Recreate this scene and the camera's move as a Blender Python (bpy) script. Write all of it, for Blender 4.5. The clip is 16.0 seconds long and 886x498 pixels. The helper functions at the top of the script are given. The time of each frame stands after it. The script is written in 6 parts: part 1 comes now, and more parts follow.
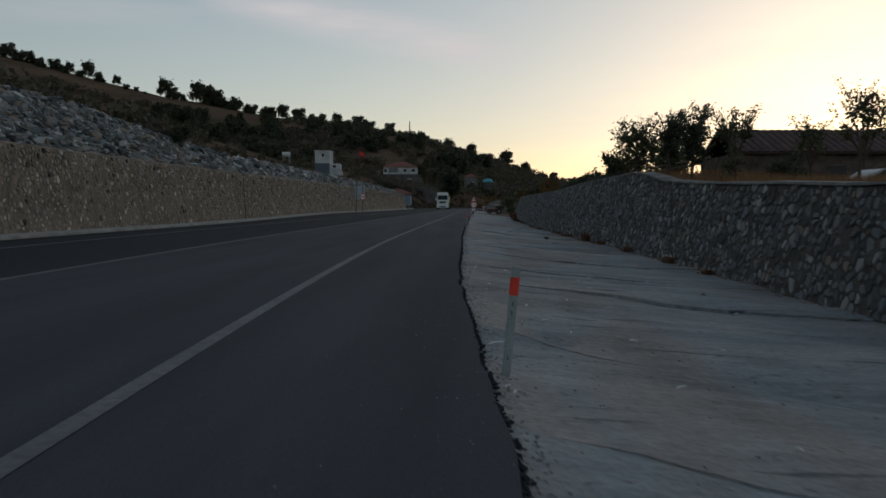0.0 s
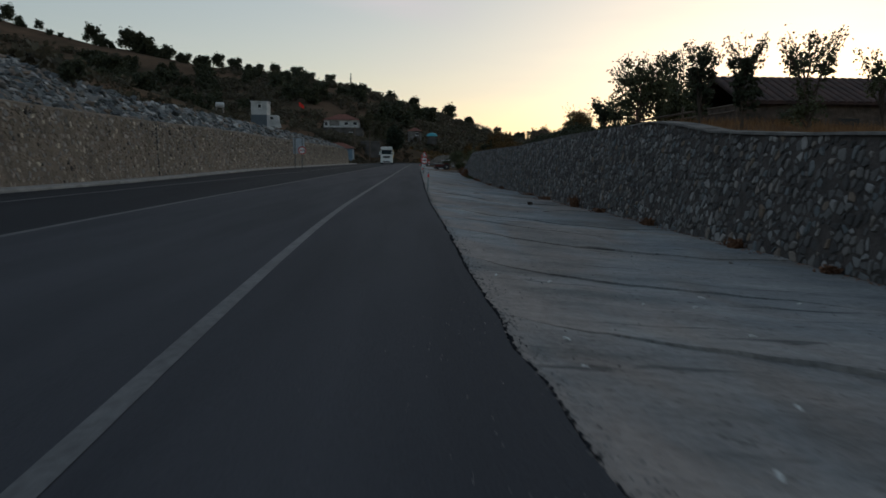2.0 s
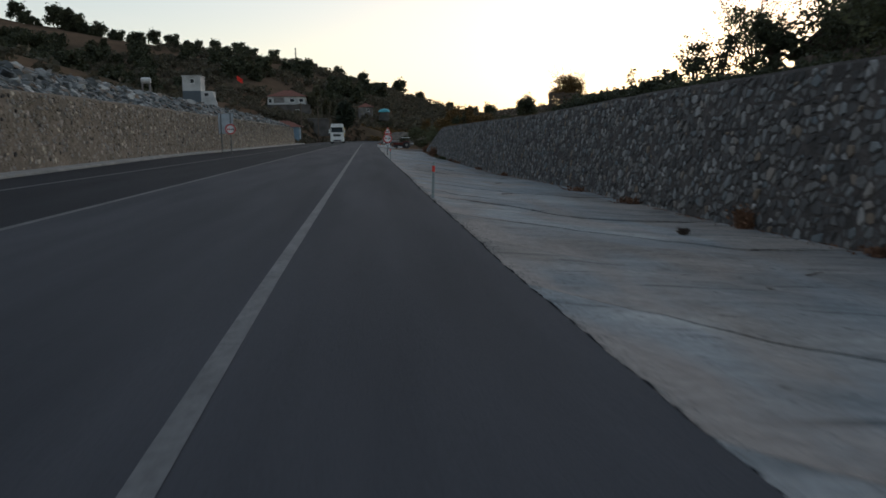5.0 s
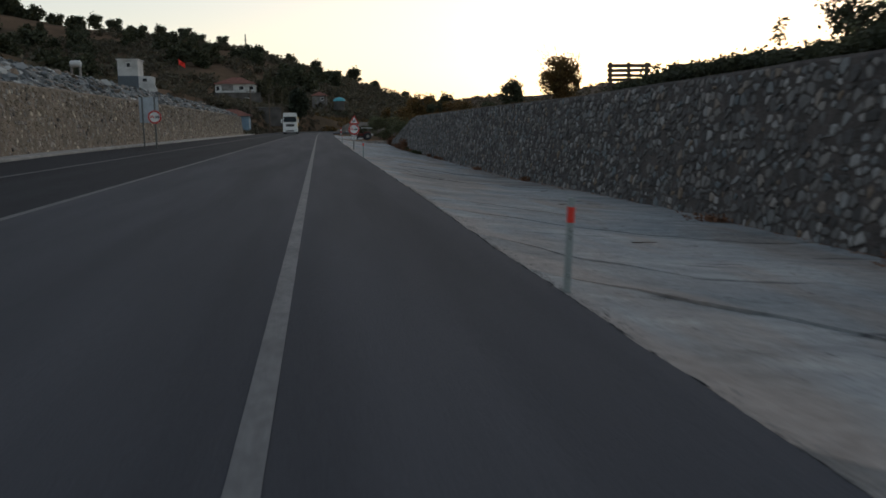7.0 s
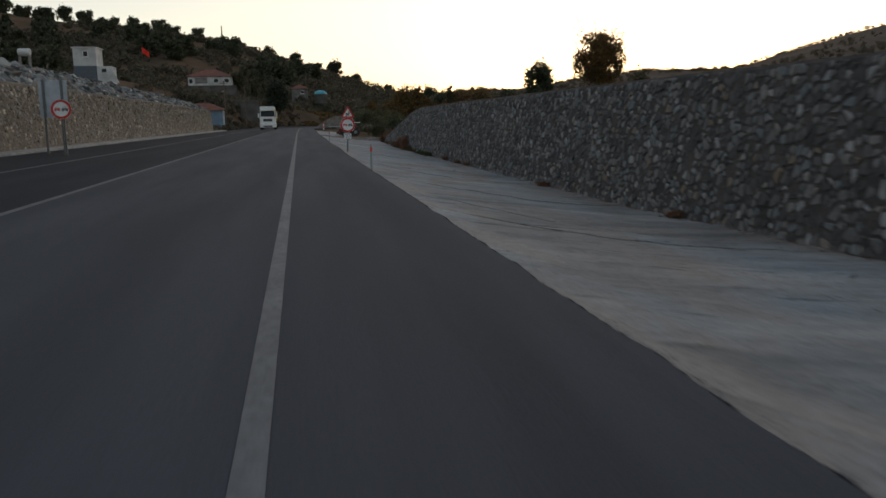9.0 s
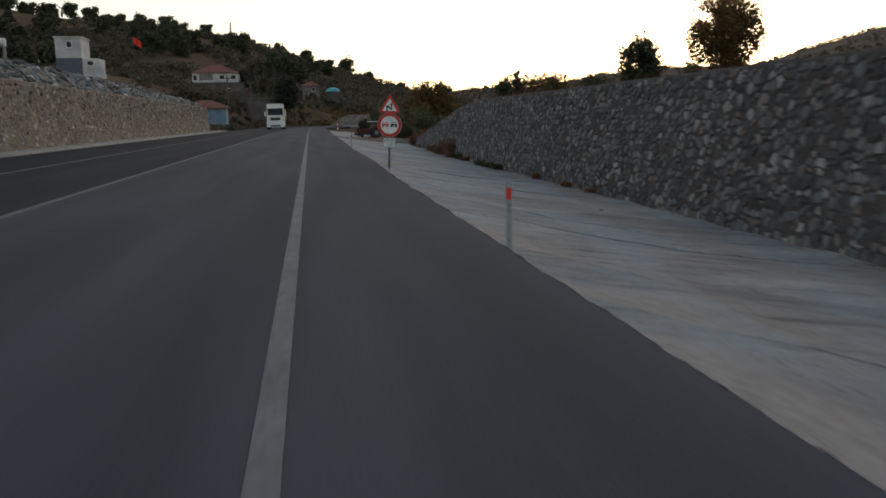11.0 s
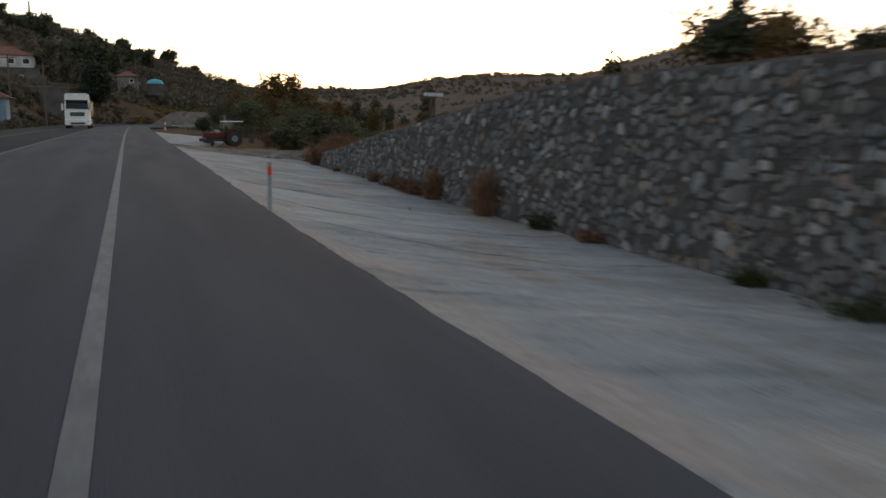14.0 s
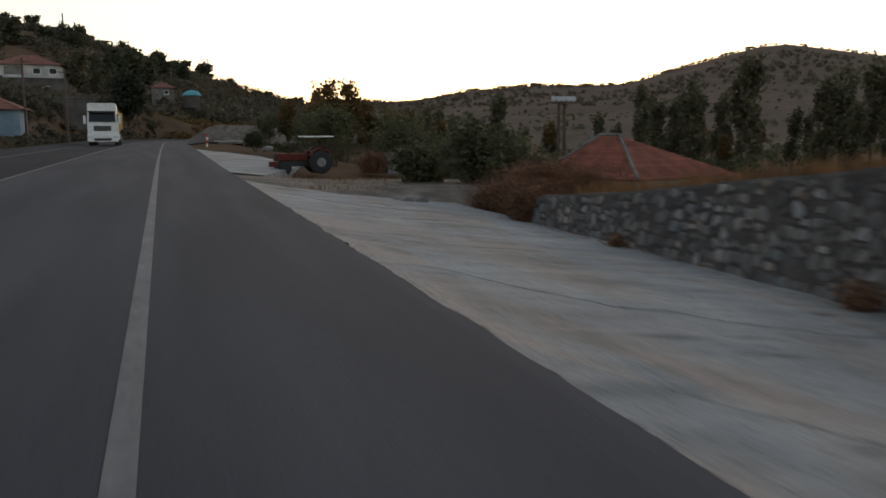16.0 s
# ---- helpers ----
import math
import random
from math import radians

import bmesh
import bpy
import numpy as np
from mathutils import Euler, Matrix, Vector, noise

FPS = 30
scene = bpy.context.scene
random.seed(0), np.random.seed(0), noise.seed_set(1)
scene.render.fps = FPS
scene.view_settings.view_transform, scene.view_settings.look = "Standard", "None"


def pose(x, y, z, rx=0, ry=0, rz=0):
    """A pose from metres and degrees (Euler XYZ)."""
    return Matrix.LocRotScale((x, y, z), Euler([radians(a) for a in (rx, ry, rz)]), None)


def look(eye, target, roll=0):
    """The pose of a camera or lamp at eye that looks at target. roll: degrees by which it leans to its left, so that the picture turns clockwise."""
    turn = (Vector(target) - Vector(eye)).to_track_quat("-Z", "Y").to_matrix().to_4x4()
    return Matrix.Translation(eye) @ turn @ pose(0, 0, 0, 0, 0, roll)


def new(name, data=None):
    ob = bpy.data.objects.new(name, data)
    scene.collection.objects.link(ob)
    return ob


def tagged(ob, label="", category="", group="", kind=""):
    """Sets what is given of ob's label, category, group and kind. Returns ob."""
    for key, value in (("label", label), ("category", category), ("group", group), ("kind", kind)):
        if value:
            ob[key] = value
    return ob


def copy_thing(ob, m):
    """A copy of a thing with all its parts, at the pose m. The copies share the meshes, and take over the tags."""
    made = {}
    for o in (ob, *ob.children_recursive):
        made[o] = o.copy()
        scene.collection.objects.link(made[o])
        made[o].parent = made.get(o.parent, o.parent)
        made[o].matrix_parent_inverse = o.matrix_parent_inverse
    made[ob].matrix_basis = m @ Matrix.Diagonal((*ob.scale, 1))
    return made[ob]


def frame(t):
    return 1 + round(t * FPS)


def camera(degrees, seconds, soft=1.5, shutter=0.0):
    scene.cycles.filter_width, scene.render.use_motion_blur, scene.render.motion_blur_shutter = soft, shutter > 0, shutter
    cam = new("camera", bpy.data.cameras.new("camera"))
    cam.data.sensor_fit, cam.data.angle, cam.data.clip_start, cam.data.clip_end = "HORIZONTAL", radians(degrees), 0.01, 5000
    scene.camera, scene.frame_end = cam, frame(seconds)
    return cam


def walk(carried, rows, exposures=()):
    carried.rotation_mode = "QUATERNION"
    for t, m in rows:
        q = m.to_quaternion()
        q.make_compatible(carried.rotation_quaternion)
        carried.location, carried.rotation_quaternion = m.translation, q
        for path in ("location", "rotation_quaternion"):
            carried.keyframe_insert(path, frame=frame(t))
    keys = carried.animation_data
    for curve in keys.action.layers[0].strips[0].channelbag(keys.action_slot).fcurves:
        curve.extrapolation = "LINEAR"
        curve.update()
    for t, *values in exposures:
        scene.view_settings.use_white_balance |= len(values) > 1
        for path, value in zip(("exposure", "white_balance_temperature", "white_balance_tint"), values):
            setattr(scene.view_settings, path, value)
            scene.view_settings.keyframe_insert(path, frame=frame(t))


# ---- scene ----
cam = camera(56.8, 16.0, 1.6, 0.5)
PATH = [
    (0, 2.395, 27.865, 0.959, 2.23, -3.05, -0.25), (0.5, 2.194, 29.080, 0.962, 2.35, -3.84, -0.40), (1, 1.988, 30.412, 0.988, 2.11, -4.65, -0.33),
    (1.5, 1.793, 32.043, 1.015, -0.71, -5.43, -0.46), (2, 1.616, 33.879, 1.026, -1.84, -6.17, -0.57), (2.5, 1.484, 35.835, 1.055, -3.72, -6.79, -0.54),
    (2.9, 1.415, 37.429, 1.049, -0.26, -7.21, -0.06), (3, 1.390, 37.824, 1.056, -0.71, -7.26, -0.24), (3.2, 1.334, 38.616, 1.084, -1.82, -7.48, -0.05),
    (5.3, 0.676, 49.533, 1.077, -6.18, -7.85, 0.58), (5.5, 0.624, 50.485, 1.075, -6.97, -7.91, 0.50), (6, 0.493, 52.899, 1.101, -8.46, -8.13, 0.55),
    (6.5, 0.378, 55.535, 1.107, -8.24, -8.31, 0.53), (7, 0.270, 58.190, 1.111, -8.55, -8.50, 0.62), (7.5, 0.218, 61.110, 1.095, -9.81, -8.67, 0.50),
    (8, 0.189, 63.928, 1.116, -9.45, -8.81, 0.80), (8.5, 0.185, 67.002, 1.118, -9.87, -8.89, 0.83), (9, 0.213, 70.242, 1.149, -9.88, -8.94, 0.95),
    (9.5, 0.218, 73.514, 1.144, -9.95, -9.02, 0.98), (10, 0.244, 76.938, 1.136, -9.13, -9.06, 1.13), (10.2, 0.197, 78.237, 1.138, -8.89, -9.01, 1.11),
    (12.3, 0.226, 94.864, 1.127, -13.37, -9.23, 0.27), (12.5, 0.232, 96.544, 1.097, -22.73, -9.12, -0.91), (13, 0.191, 100.663, 1.118, -24.46, -9.17, -1.13),
    (13.3, 0.210, 103.203, 1.159, -24.31, -9.61, -0.31), (13.5, 0.224, 104.945, 1.182, -23.08, -9.16, -0.64), (14, 0.231, 109.400, 1.175, -20.87, -8.91, -0.34),
    (14.5, 0.220, 113.801, 1.158, -19.91, -8.56, -0.33), (15, 0.236, 118.271, 1.159, -19.27, -8.32, -0.12), (15.5, 0.223, 122.767, 1.167, -19.21, -8.18, -0.05),
    (16, 0.194, 127.344, 1.194, -18.81, -8.07, 0.04)]
walk(cam, [(t, pose(x, y, z, 90 + p, r, w)) for t, x, y, z, w, p, r in PATH],
     [(0, -0.14, 5420, 0), (2, -0.12, 5350, 0), (3, 0.24, 5350, 1), (6, 0.45, 5600, 3), (10, 0.65, 5950, 5), (12.5, 0.97, 6000, 5.5), (14, 0.96, 6050, 6), (16, 0.8, 6120, 6)])

# ---- sky and light: dusk, the sun just behind the hills ahead on the right ----
SUN_AZ = 27.0
world = bpy.data.worlds.new("dusk_sky")
scene.world = world
world.use_nodes = True
nt = world.node_tree
bg = nt.nodes["Background"]
sky = nt.nodes.new("ShaderNodeTexSky")
sky.sky_type = "NISHITA"
sky.sun_disc = False
sky.sun_elevation = radians(5.5)
sky.sun_rotation = radians(SUN_AZ)
sky.altitude = 300
sky.air_density = 1.0
sky.dust_density = 0.8
sky.ozone_density = 1.0
soften = nt.nodes.new("ShaderNodeHueSaturation")
soften.inputs["Saturation"].default_value = 0.94
soften.inputs["Value"].default_value = 1.55
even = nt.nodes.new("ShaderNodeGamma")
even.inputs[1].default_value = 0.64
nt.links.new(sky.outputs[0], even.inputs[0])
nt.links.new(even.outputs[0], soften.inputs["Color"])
# thin pink cirrus streaks
way = nt.nodes.new("ShaderNodeTexCoord")
turn = nt.nodes.new("ShaderNodeMapping")
turn.inputs["Rotation"].default_value = (0.0, radians(14), radians(20))
turn.inputs["Scale"].default_value = (1.2, 1.0, 9.0)
wisps = nt.nodes.new("ShaderNodeTexNoise")
wisps.inputs["Scale"].default_value = 2.1
wisps.inputs["Detail"].default_value = 6
cover = nt.nodes.new("ShaderNodeValToRGB")
cover.color_ramp.elements[0].position, cover.color_ramp.elements[1].position = 0.52, 0.75
cover.color_ramp.elements[0].color, cover.color_ramp.elements[1].color = (0, 0, 0, 1), (0.6, 0.6, 0.6, 1)
cloud = nt.nodes.new("ShaderNodeMixRGB")
cloud.blend_type = "MIX"
cloud.inputs[2].default_value = (5.6, 4.3, 3.8, 1)
nt.links.new(way.outputs["Generated"], turn.inputs[0])
nt.links.new(turn.outputs[0], wisps.inputs["Vector"])
nt.links.new(wisps.outputs["Fac"], cover.inputs[0])
# one long pink streak across the sky ahead
streak = nt.nodes.new("ShaderNodeVectorMath")
streak.operation = "DOT_PRODUCT"
streak.inputs[1].default_value = (-0.209, 0.1789, -0.9614)
wide = nt.nodes.new("ShaderNodeMath")
wide.operation = "ABSOLUTE"
band = nt.nodes.new("ShaderNodeMapRange")
band.interpolation_type = "SMOOTHSTEP"
band.inputs[1].default_value, band.inputs[2].default_value = 0.035, 0.0
along = nt.nodes.new("ShaderNodeVectorMath")
along.operation = "DOT_PRODUCT"
along.inputs[1].default_value = (-0.1224, 0.9706, 0.2072)
reach = nt.nodes.new("ShaderNodeMapRange")
reach.interpolation_type = "SMOOTHSTEP"
reach.inputs[1].default_value, reach.inputs[2].default_value = 0.975, 0.997
patch = nt.nodes.new("ShaderNodeTexNoise")
patch.inputs["Scale"].default_value, patch.inputs["Detail"].default_value = 9.0, 6
both, mottle, veil = (nt.nodes.new("ShaderNodeMath") for _ in range(3))
both.operation, mottle.operation, veil.operation = "MULTIPLY", "MULTIPLY", "MAXIMUM"
nt.links.new(way.outputs["Generated"], streak.inputs[0])
nt.links.new(way.outputs["Generated"], along.inputs[0])
nt.links.new(turn.outputs[0], patch.inputs["Vector"])
nt.links.new(streak.outputs["Value"], wide.inputs[0])
nt.links.new(wide.outputs[0], band.inputs[0])
nt.links.new(along.outputs["Value"], reach.inputs[0])
nt.links.new(band.outputs[0], both.inputs[0])
nt.links.new(reach.outputs[0], both.inputs[1])
nt.links.new(both.outputs[0], mottle.inputs[0])
nt.links.new(patch.outputs["Fac"], mottle.inputs[1])
faint = nt.nodes.new("ShaderNodeMath")
faint.operation = "MULTIPLY"
faint.inputs[1].default_value = 0.35
nt.links.new(cover.outputs[0], faint.inputs[0])
nt.links.new(faint.outputs[0], veil.inputs[0])
nt.links.new(mottle.outputs[0], veil.inputs[1])
nt.links.new(veil.outputs[0], cloud.inputs[0])
tint = nt.nodes.new("ShaderNodeMixRGB")
tint.blend_type = "MULTIPLY"
tint.inputs[0].default_value = 1.0
tint.inputs[2].default_value = (1.17, 0.985, 0.915, 1)
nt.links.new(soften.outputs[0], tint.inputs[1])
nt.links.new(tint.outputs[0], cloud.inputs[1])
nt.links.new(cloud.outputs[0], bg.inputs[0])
bg.inputs[1].default_value = 0.15
sun = new("sun", bpy.data.lights.new("sun", "SUN"))
sun.data.energy = 0.28
sun.data.angle = radians(40)
sun.data.color = (1.0, 0.86, 0.7)
sun.matrix_world = look((0, 0, 50), (-math.sin(radians(SUN_AZ)) * 50, -math.cos(radians(SUN_AZ)) * 50, 50 - 50 * math.tan(radians(8))))


# ---- materials ----
def material(name, colour, second=None, scale=3.0, fine=40.0, rough=0.85, bump=0.3, metal=0.0, stretch=(1, 1, 1), vary=0.0, detail=4.0, spread=(0.35, 0.65), dist=0.02, spec=0.3):
    """Two-scale noise colour with fine relief; vary: brightness change from piece to piece."""
    m = bpy.data.materials.new(name)
    m.use_nodes = True
    n, l = m.node_tree.nodes, m.node_tree.links
    b = n["Principled BSDF"]
    second = second or tuple(c * 0.7 for c in colour)
    co = n.new("ShaderNodeTexCoord")
    mp = n.new("ShaderNodeMapping")
    mp.inputs["Scale"].default_value = stretch
    geo = n.new("ShaderNodeNewGeometry")
    l.new(geo.outputs["Position"], mp.inputs[0])
    n1 = n.new("ShaderNodeTexNoise")
    n1.inputs["Scale"].default_value = scale
    n1.inputs["Detail"].default_value = detail
    n2 = n.new("ShaderNodeTexNoise")
    n2.inputs["Scale"].default_value = fine
    n2.inputs["Detail"].default_value = 3
    l.new(mp.outputs[0], n1.inputs["Vector"])
    l.new(geo.outputs["Position"], n2.inputs["Vector"])
    r = n.new("ShaderNodeValToRGB")
    r.color_ramp.elements[0].position, r.color_ramp.elements[1].position = spread
    r.color_ramp.elements[0].color, r.color_ramp.elements[1].color = (*second, 1), (*colour, 1)
    l.new(n1.outputs["Fac"], r.inputs[0])
    grain = n.new("ShaderNodeMixRGB")
    grain.blend_type = "OVERLAY"
    grain.inputs[0].default_value = 0.35
    l.new(r.outputs[0], grain.inputs[1])
    l.new(n2.outputs["Fac"], grain.inputs[2])
    out = grain.outputs[0]
    if vary:
        oi = n.new("ShaderNodeObjectInfo")
        ad = n.new("ShaderNodeMath")
        ad.operation = "ADD"
        fr = n.new("ShaderNodeMath")
        fr.operation = "FRACT"
        mr = n.new("ShaderNodeMapRange")
        mr.inputs[3].default_value, mr.inputs[4].default_value = 1 - vary, 1 + vary
        hs = n.new("ShaderNodeHueSaturation")
        l.new(oi.outputs["Random"], ad.inputs[0])
        l.new(geo.outputs["Random Per Island"], ad.inputs[1])
        l.new(ad.outputs[0], fr.inputs[0])
        l.new(fr.outputs[0], mr.inputs[0])
        l.new(mr.outputs[0], hs.inputs["Value"])
        l.new(out, hs.inputs["Color"])
        out = hs.outputs[0]
    l.new(out, b.inputs["Base Color"])
    b.inputs["Roughness"].default_value = rough
    b.inputs["Metallic"].default_value = metal
    b.inputs["Specular IOR Level"].default_value = spec
    if bump:
        bp = n.new("ShaderNodeBump")
        bp.inputs["Strength"].default_value = bump
        bp.inputs["Distance"].default_value = dist
        l.new(n2.outputs["Fac"], bp.inputs["Height"])
        l.new(bp.outputs[0], b.inputs["Normal"])
    return m


def stone_material(name, colours, bump=0.5):
    """Each stone takes its own colour from a small range."""
    m = material(name, (0.3, 0.3, 0.3), scale=6, fine=30, rough=0.9, bump=bump, dist=0.02)
    n, l = m.node_tree.nodes, m.node_tree.links
    oi, geo = n.new("ShaderNodeObjectInfo"), n.new("ShaderNodeNewGeometry")
    ad, fr = n.new("ShaderNodeMath"), n.new("ShaderNodeMath")
    ad.operation, fr.operation = "ADD", "FRACT"
    l.new(oi.outputs["Random"], ad.inputs[0])
    l.new(geo.outputs["Random Per Island"], ad.inputs[1])
    l.new(ad.outputs[0], fr.inputs[0])
    r = n.new("ShaderNodeValToRGB")
    r.color_ramp.interpolation = "LINEAR"
    e = r.color_ramp.elements
    while len(e) < len(colours):
        e.new(0.5)
    for i, (p, c) in enumerate(colours):
        e[i].position, e[i].color = p, (*c, 1)
    l.new(fr.outputs[0], r.inputs[0])
    mx = n.new("ShaderNodeMixRGB")
    mx.blend_type = "OVERLAY"
    mx.inputs[0].default_value = 0.6
    old = n["Principled BSDF"].inputs["Base Color"].links[0].from_socket
    l.new(r.outputs[0], mx.inputs[1])
    l.new(old, mx.inputs[2])
    l.new(mx.outputs[0], n["Principled BSDF"].inputs["Base Color"])
    return m


def plain(name, colour, rough=0.5, metal=0.0, spec=0.5):
    return material(name, colour, tuple(c * 0.82 for c in colour), scale=4, fine=60, rough=rough, bump=0.05, metal=metal, spec=spec)


def leaf_material(name, a, b, vary=0.35):
    m = material(name, a, b, scale=0.9, fine=8, rough=0.7, bump=0, vary=vary)
    n, l = m.node_tree.nodes, m.node_tree.links
    p = n["Principled BSDF"]
    tr = n.new("ShaderNodeBsdfTranslucent")
    l.new(p.inputs["Base Color"].links[0].from_socket, tr.inputs[0])
    mx = n.new("ShaderNodeMixShader")
    mx.inputs[0].default_value = 0.3
    l.new(p.outputs[0], mx.inputs[1])
    l.new(tr.outputs[0], mx.inputs[2])
    l.new(mx.outputs[0], n["Material Output"].inputs[0])
    return m


ASPHALT = material("asphalt", (0.069, 0.0705, 0.079), (0.048, 0.050, 0.057), scale=0.9, fine=70, rough=0.92, bump=0.9, stretch=(1.3, 0.10, 1), dist=0.008, spec=0.12)
KERB = material("kerb_concrete", (0.34, 0.33, 0.31), (0.22, 0.215, 0.20), scale=2, fine=30, rough=0.9, bump=0.3)
MORTAR_R = material("grey_mortar", (0.108, 0.093, 0.083), (0.062, 0.055, 0.050), scale=2.5, fine=22, rough=0.95, bump=0.9, dist=0.03)
MORTAR_L = material("sand_mortar", (0.235, 0.19, 0.145), (0.14, 0.115, 0.089), scale=1.6, fine=14, rough=0.95, bump=1.0, dist=0.05)
STONE_R = stone_material("rubble_stone", [(0.0, (0.10, 0.095, 0.09)), (0.25, (0.165, 0.156, 0.149)), (0.48, (0.235, 0.224, 0.212)), (0.64, (0.31, 0.285, 0.258)), (0.76, (0.205, 0.225, 0.232)), (0.92, (0.49, 0.465, 0.435)), (0.985, (0.29, 0.225, 0.165))])
STONE_L = stone_material("warm_rubble_stone", [(0.0, (0.22, 0.182, 0.136)), (0.3, (0.33, 0.276, 0.21)), (0.55, (0.45, 0.385, 0.305)), (0.7, (0.31, 0.295, 0.27)), (0.9, (0.68, 0.62, 0.53)), (0.975, (0.05, 0.045, 0.041))])
ROCK = stone_material("riprap_rock", [(0.0, (0.08, 0.084, 0.084)), (0.28, (0.19, 0.20, 0.20)), (0.52, (0.34, 0.345, 0.335)), (0.68, (0.31, 0.23, 0.165)), (0.80, (0.15, 0.165, 0.165)), (0.96, (0.58, 0.57, 0.545))])
POSTGREY = plain("dull_post_steel", (0.13, 0.135, 0.13), 0.6)
SOIL = material("dry_hillside", (0.150, 0.100, 0.066), (0.078, 0.061, 0.042), scale=0.03, fine=0.35, rough=1.0, bump=0.8, dist=0.4, detail=8, spec=0.0)
SOIL_FAR = material("dry_grass_hill", (0.150, 0.117, 0.091), (0.118, 0.095, 0.076), scale=0.022, fine=0.2, rough=1.0, bump=0.4, dist=0.6, detail=9, spec=0.0)
DRYGRASS = material("dry_grass", (0.30, 0.165, 0.075), (0.165, 0.095, 0.046), scale=2, fine=20, rough=0.9, bump=0, vary=0.3, spec=0.1)
BROWNWEED = material("brown_weed", (0.235, 0.13, 0.078), (0.13, 0.074, 0.048), scale=3, fine=20, rough=0.9, bump=0, vary=0.3, spec=0.1)
GREENWEED = leaf_material("green_weed", (0.075, 0.085, 0.03), (0.04, 0.05, 0.02))
LEAF = leaf_material("green_leaves", (0.110, 0.112, 0.056), (0.066, 0.073, 0.037))
LEAF_DARK = leaf_material("dark_leaves", (0.078, 0.082, 0.046), (0.046, 0.052, 0.030))
LEAF_DUST = leaf_material("dusty_scrub", (0.12, 0.100, 0.068), (0.088, 0.074, 0.052), 0.1)
POPLAR = leaf_material("dusky_poplar_leaves", (0.12, 0.112, 0.066), (0.082, 0.078, 0.048), 0.15)
SCRUB = leaf_material("hill_scrub", (0.110, 0.094, 0.060), (0.062, 0.057, 0.038), 0.16)
COPING = material("wall_coping", (0.22, 0.205, 0.185), (0.12, 0.113, 0.103), scale=2, fine=25, rough=0.95, bump=0.7)
EARTH = material("stony_earth", (0.19, 0.16, 0.13), (0.10, 0.085, 0.07), scale=1.5, fine=14, rough=1.0, bump=1.0, dist=0.06)
TRACTORRED = plain("faded_red_paint", (0.12, 0.032, 0.025), 0.8, 0.0, 0.15)
LEAF_RUST = leaf_material("autumn_leaves", (0.17, 0.10, 0.035), (0.08, 0.06, 0.02))
BARK = material("bark", (0.12, 0.09, 0.065), (0.06, 0.045, 0.035), scale=6, fine=30, rough=0.95, bump=0.8, stretch=(1, 1, 0.25))
WOOD = material("weathered_wood", (0.16, 0.12, 0.09), (0.08, 0.06, 0.045), scale=3, fine=50, rough=0.85, bump=0.4, stretch=(1, 8, 8))
WHITE = plain("white_paint", (0.78, 0.78, 0.76), 0.45)
POSTWHITE = plain("dusty_white_plastic", (0.33, 0.36, 0.345), 0.7)
SCRAP = plain("dirty_paper", (0.66, 0.66, 0.63), 0.8)
LIGHTGREY = plain("light_grey_plastic", (0.62, 0.64, 0.64), 0.5)
RED = plain("red_paint", (0.52, 0.03, 0.02), 0.4)
REDREFLECT = plain("red_reflector", (0.75, 0.05, 0.03), 0.3)
BLACK = plain("black_paint", (0.015, 0.015, 0.017), 0.4)
RUBBER = plain("rubber", (0.025, 0.025, 0.027), 0.85)
STEEL = plain("galvanised_steel", (0.35, 0.37, 0.38), 0.45, 0.7)
PANELGREY = plain("sign_back_grey", (0.42, 0.46, 0.50), 0.5, 0.2)
YELLOW = plain("yellow_paint", (0.55, 0.38, 0.10), 0.45)
GLASS = plain("dark_glass", (0.02, 0.03, 0.035), 0.08, 0.0, 0.6)
DARKPANE = plain("dim_window_pane", (0.03, 0.032, 0.036), 0.6, 0.0, 0.2)
VILLAGETILE = material("dull_roof_tile", (0.21, 0.085, 0.058), (0.12, 0.055, 0.042), scale=1.5, fine=14, rough=0.9, bump=0.5)
PLASTER = material("white_plaster", (0.55, 0.55, 0.545), (0.36, 0.36, 0.355), scale=0.7, fine=20, rough=0.9, bump=0.2)
BLUEWALL = material("blue_plaster", (0.24, 0.33, 0.41), (0.17, 0.24, 0.31), scale=1, fine=20, rough=0.85, bump=0.2)
GREYWALL = material("grey_plaster", (0.22, 0.21, 0.20), (0.13, 0.12, 0.115), scale=0.8, fine=12, rough=0.95, bump=0.4)
TILE = material("red_roof_tile", (0.30, 0.105, 0.068), (0.18, 0.07, 0.05), scale=1.5, fine=14, rough=0.85, bump=0.5, vary=0.2)
OLDTILE = material("old_brown_roof", (0.072, 0.042, 0.034), (0.042, 0.027, 0.023), scale=1.5, fine=14, rough=0.9, bump=0.5, vary=0.2)
TEAL = material("teal_sheet", (0.10, 0.36, 0.42), (0.08, 0.27, 0.32), scale=1, fine=10, rough=0.6, bump=0.1)
GRAVEL = material("grey_gravel", (0.30, 0.29, 0.27), (0.18, 0.17, 0.16), scale=1.4, fine=16, rough=0.95, bump=1.0, dist=0.05)


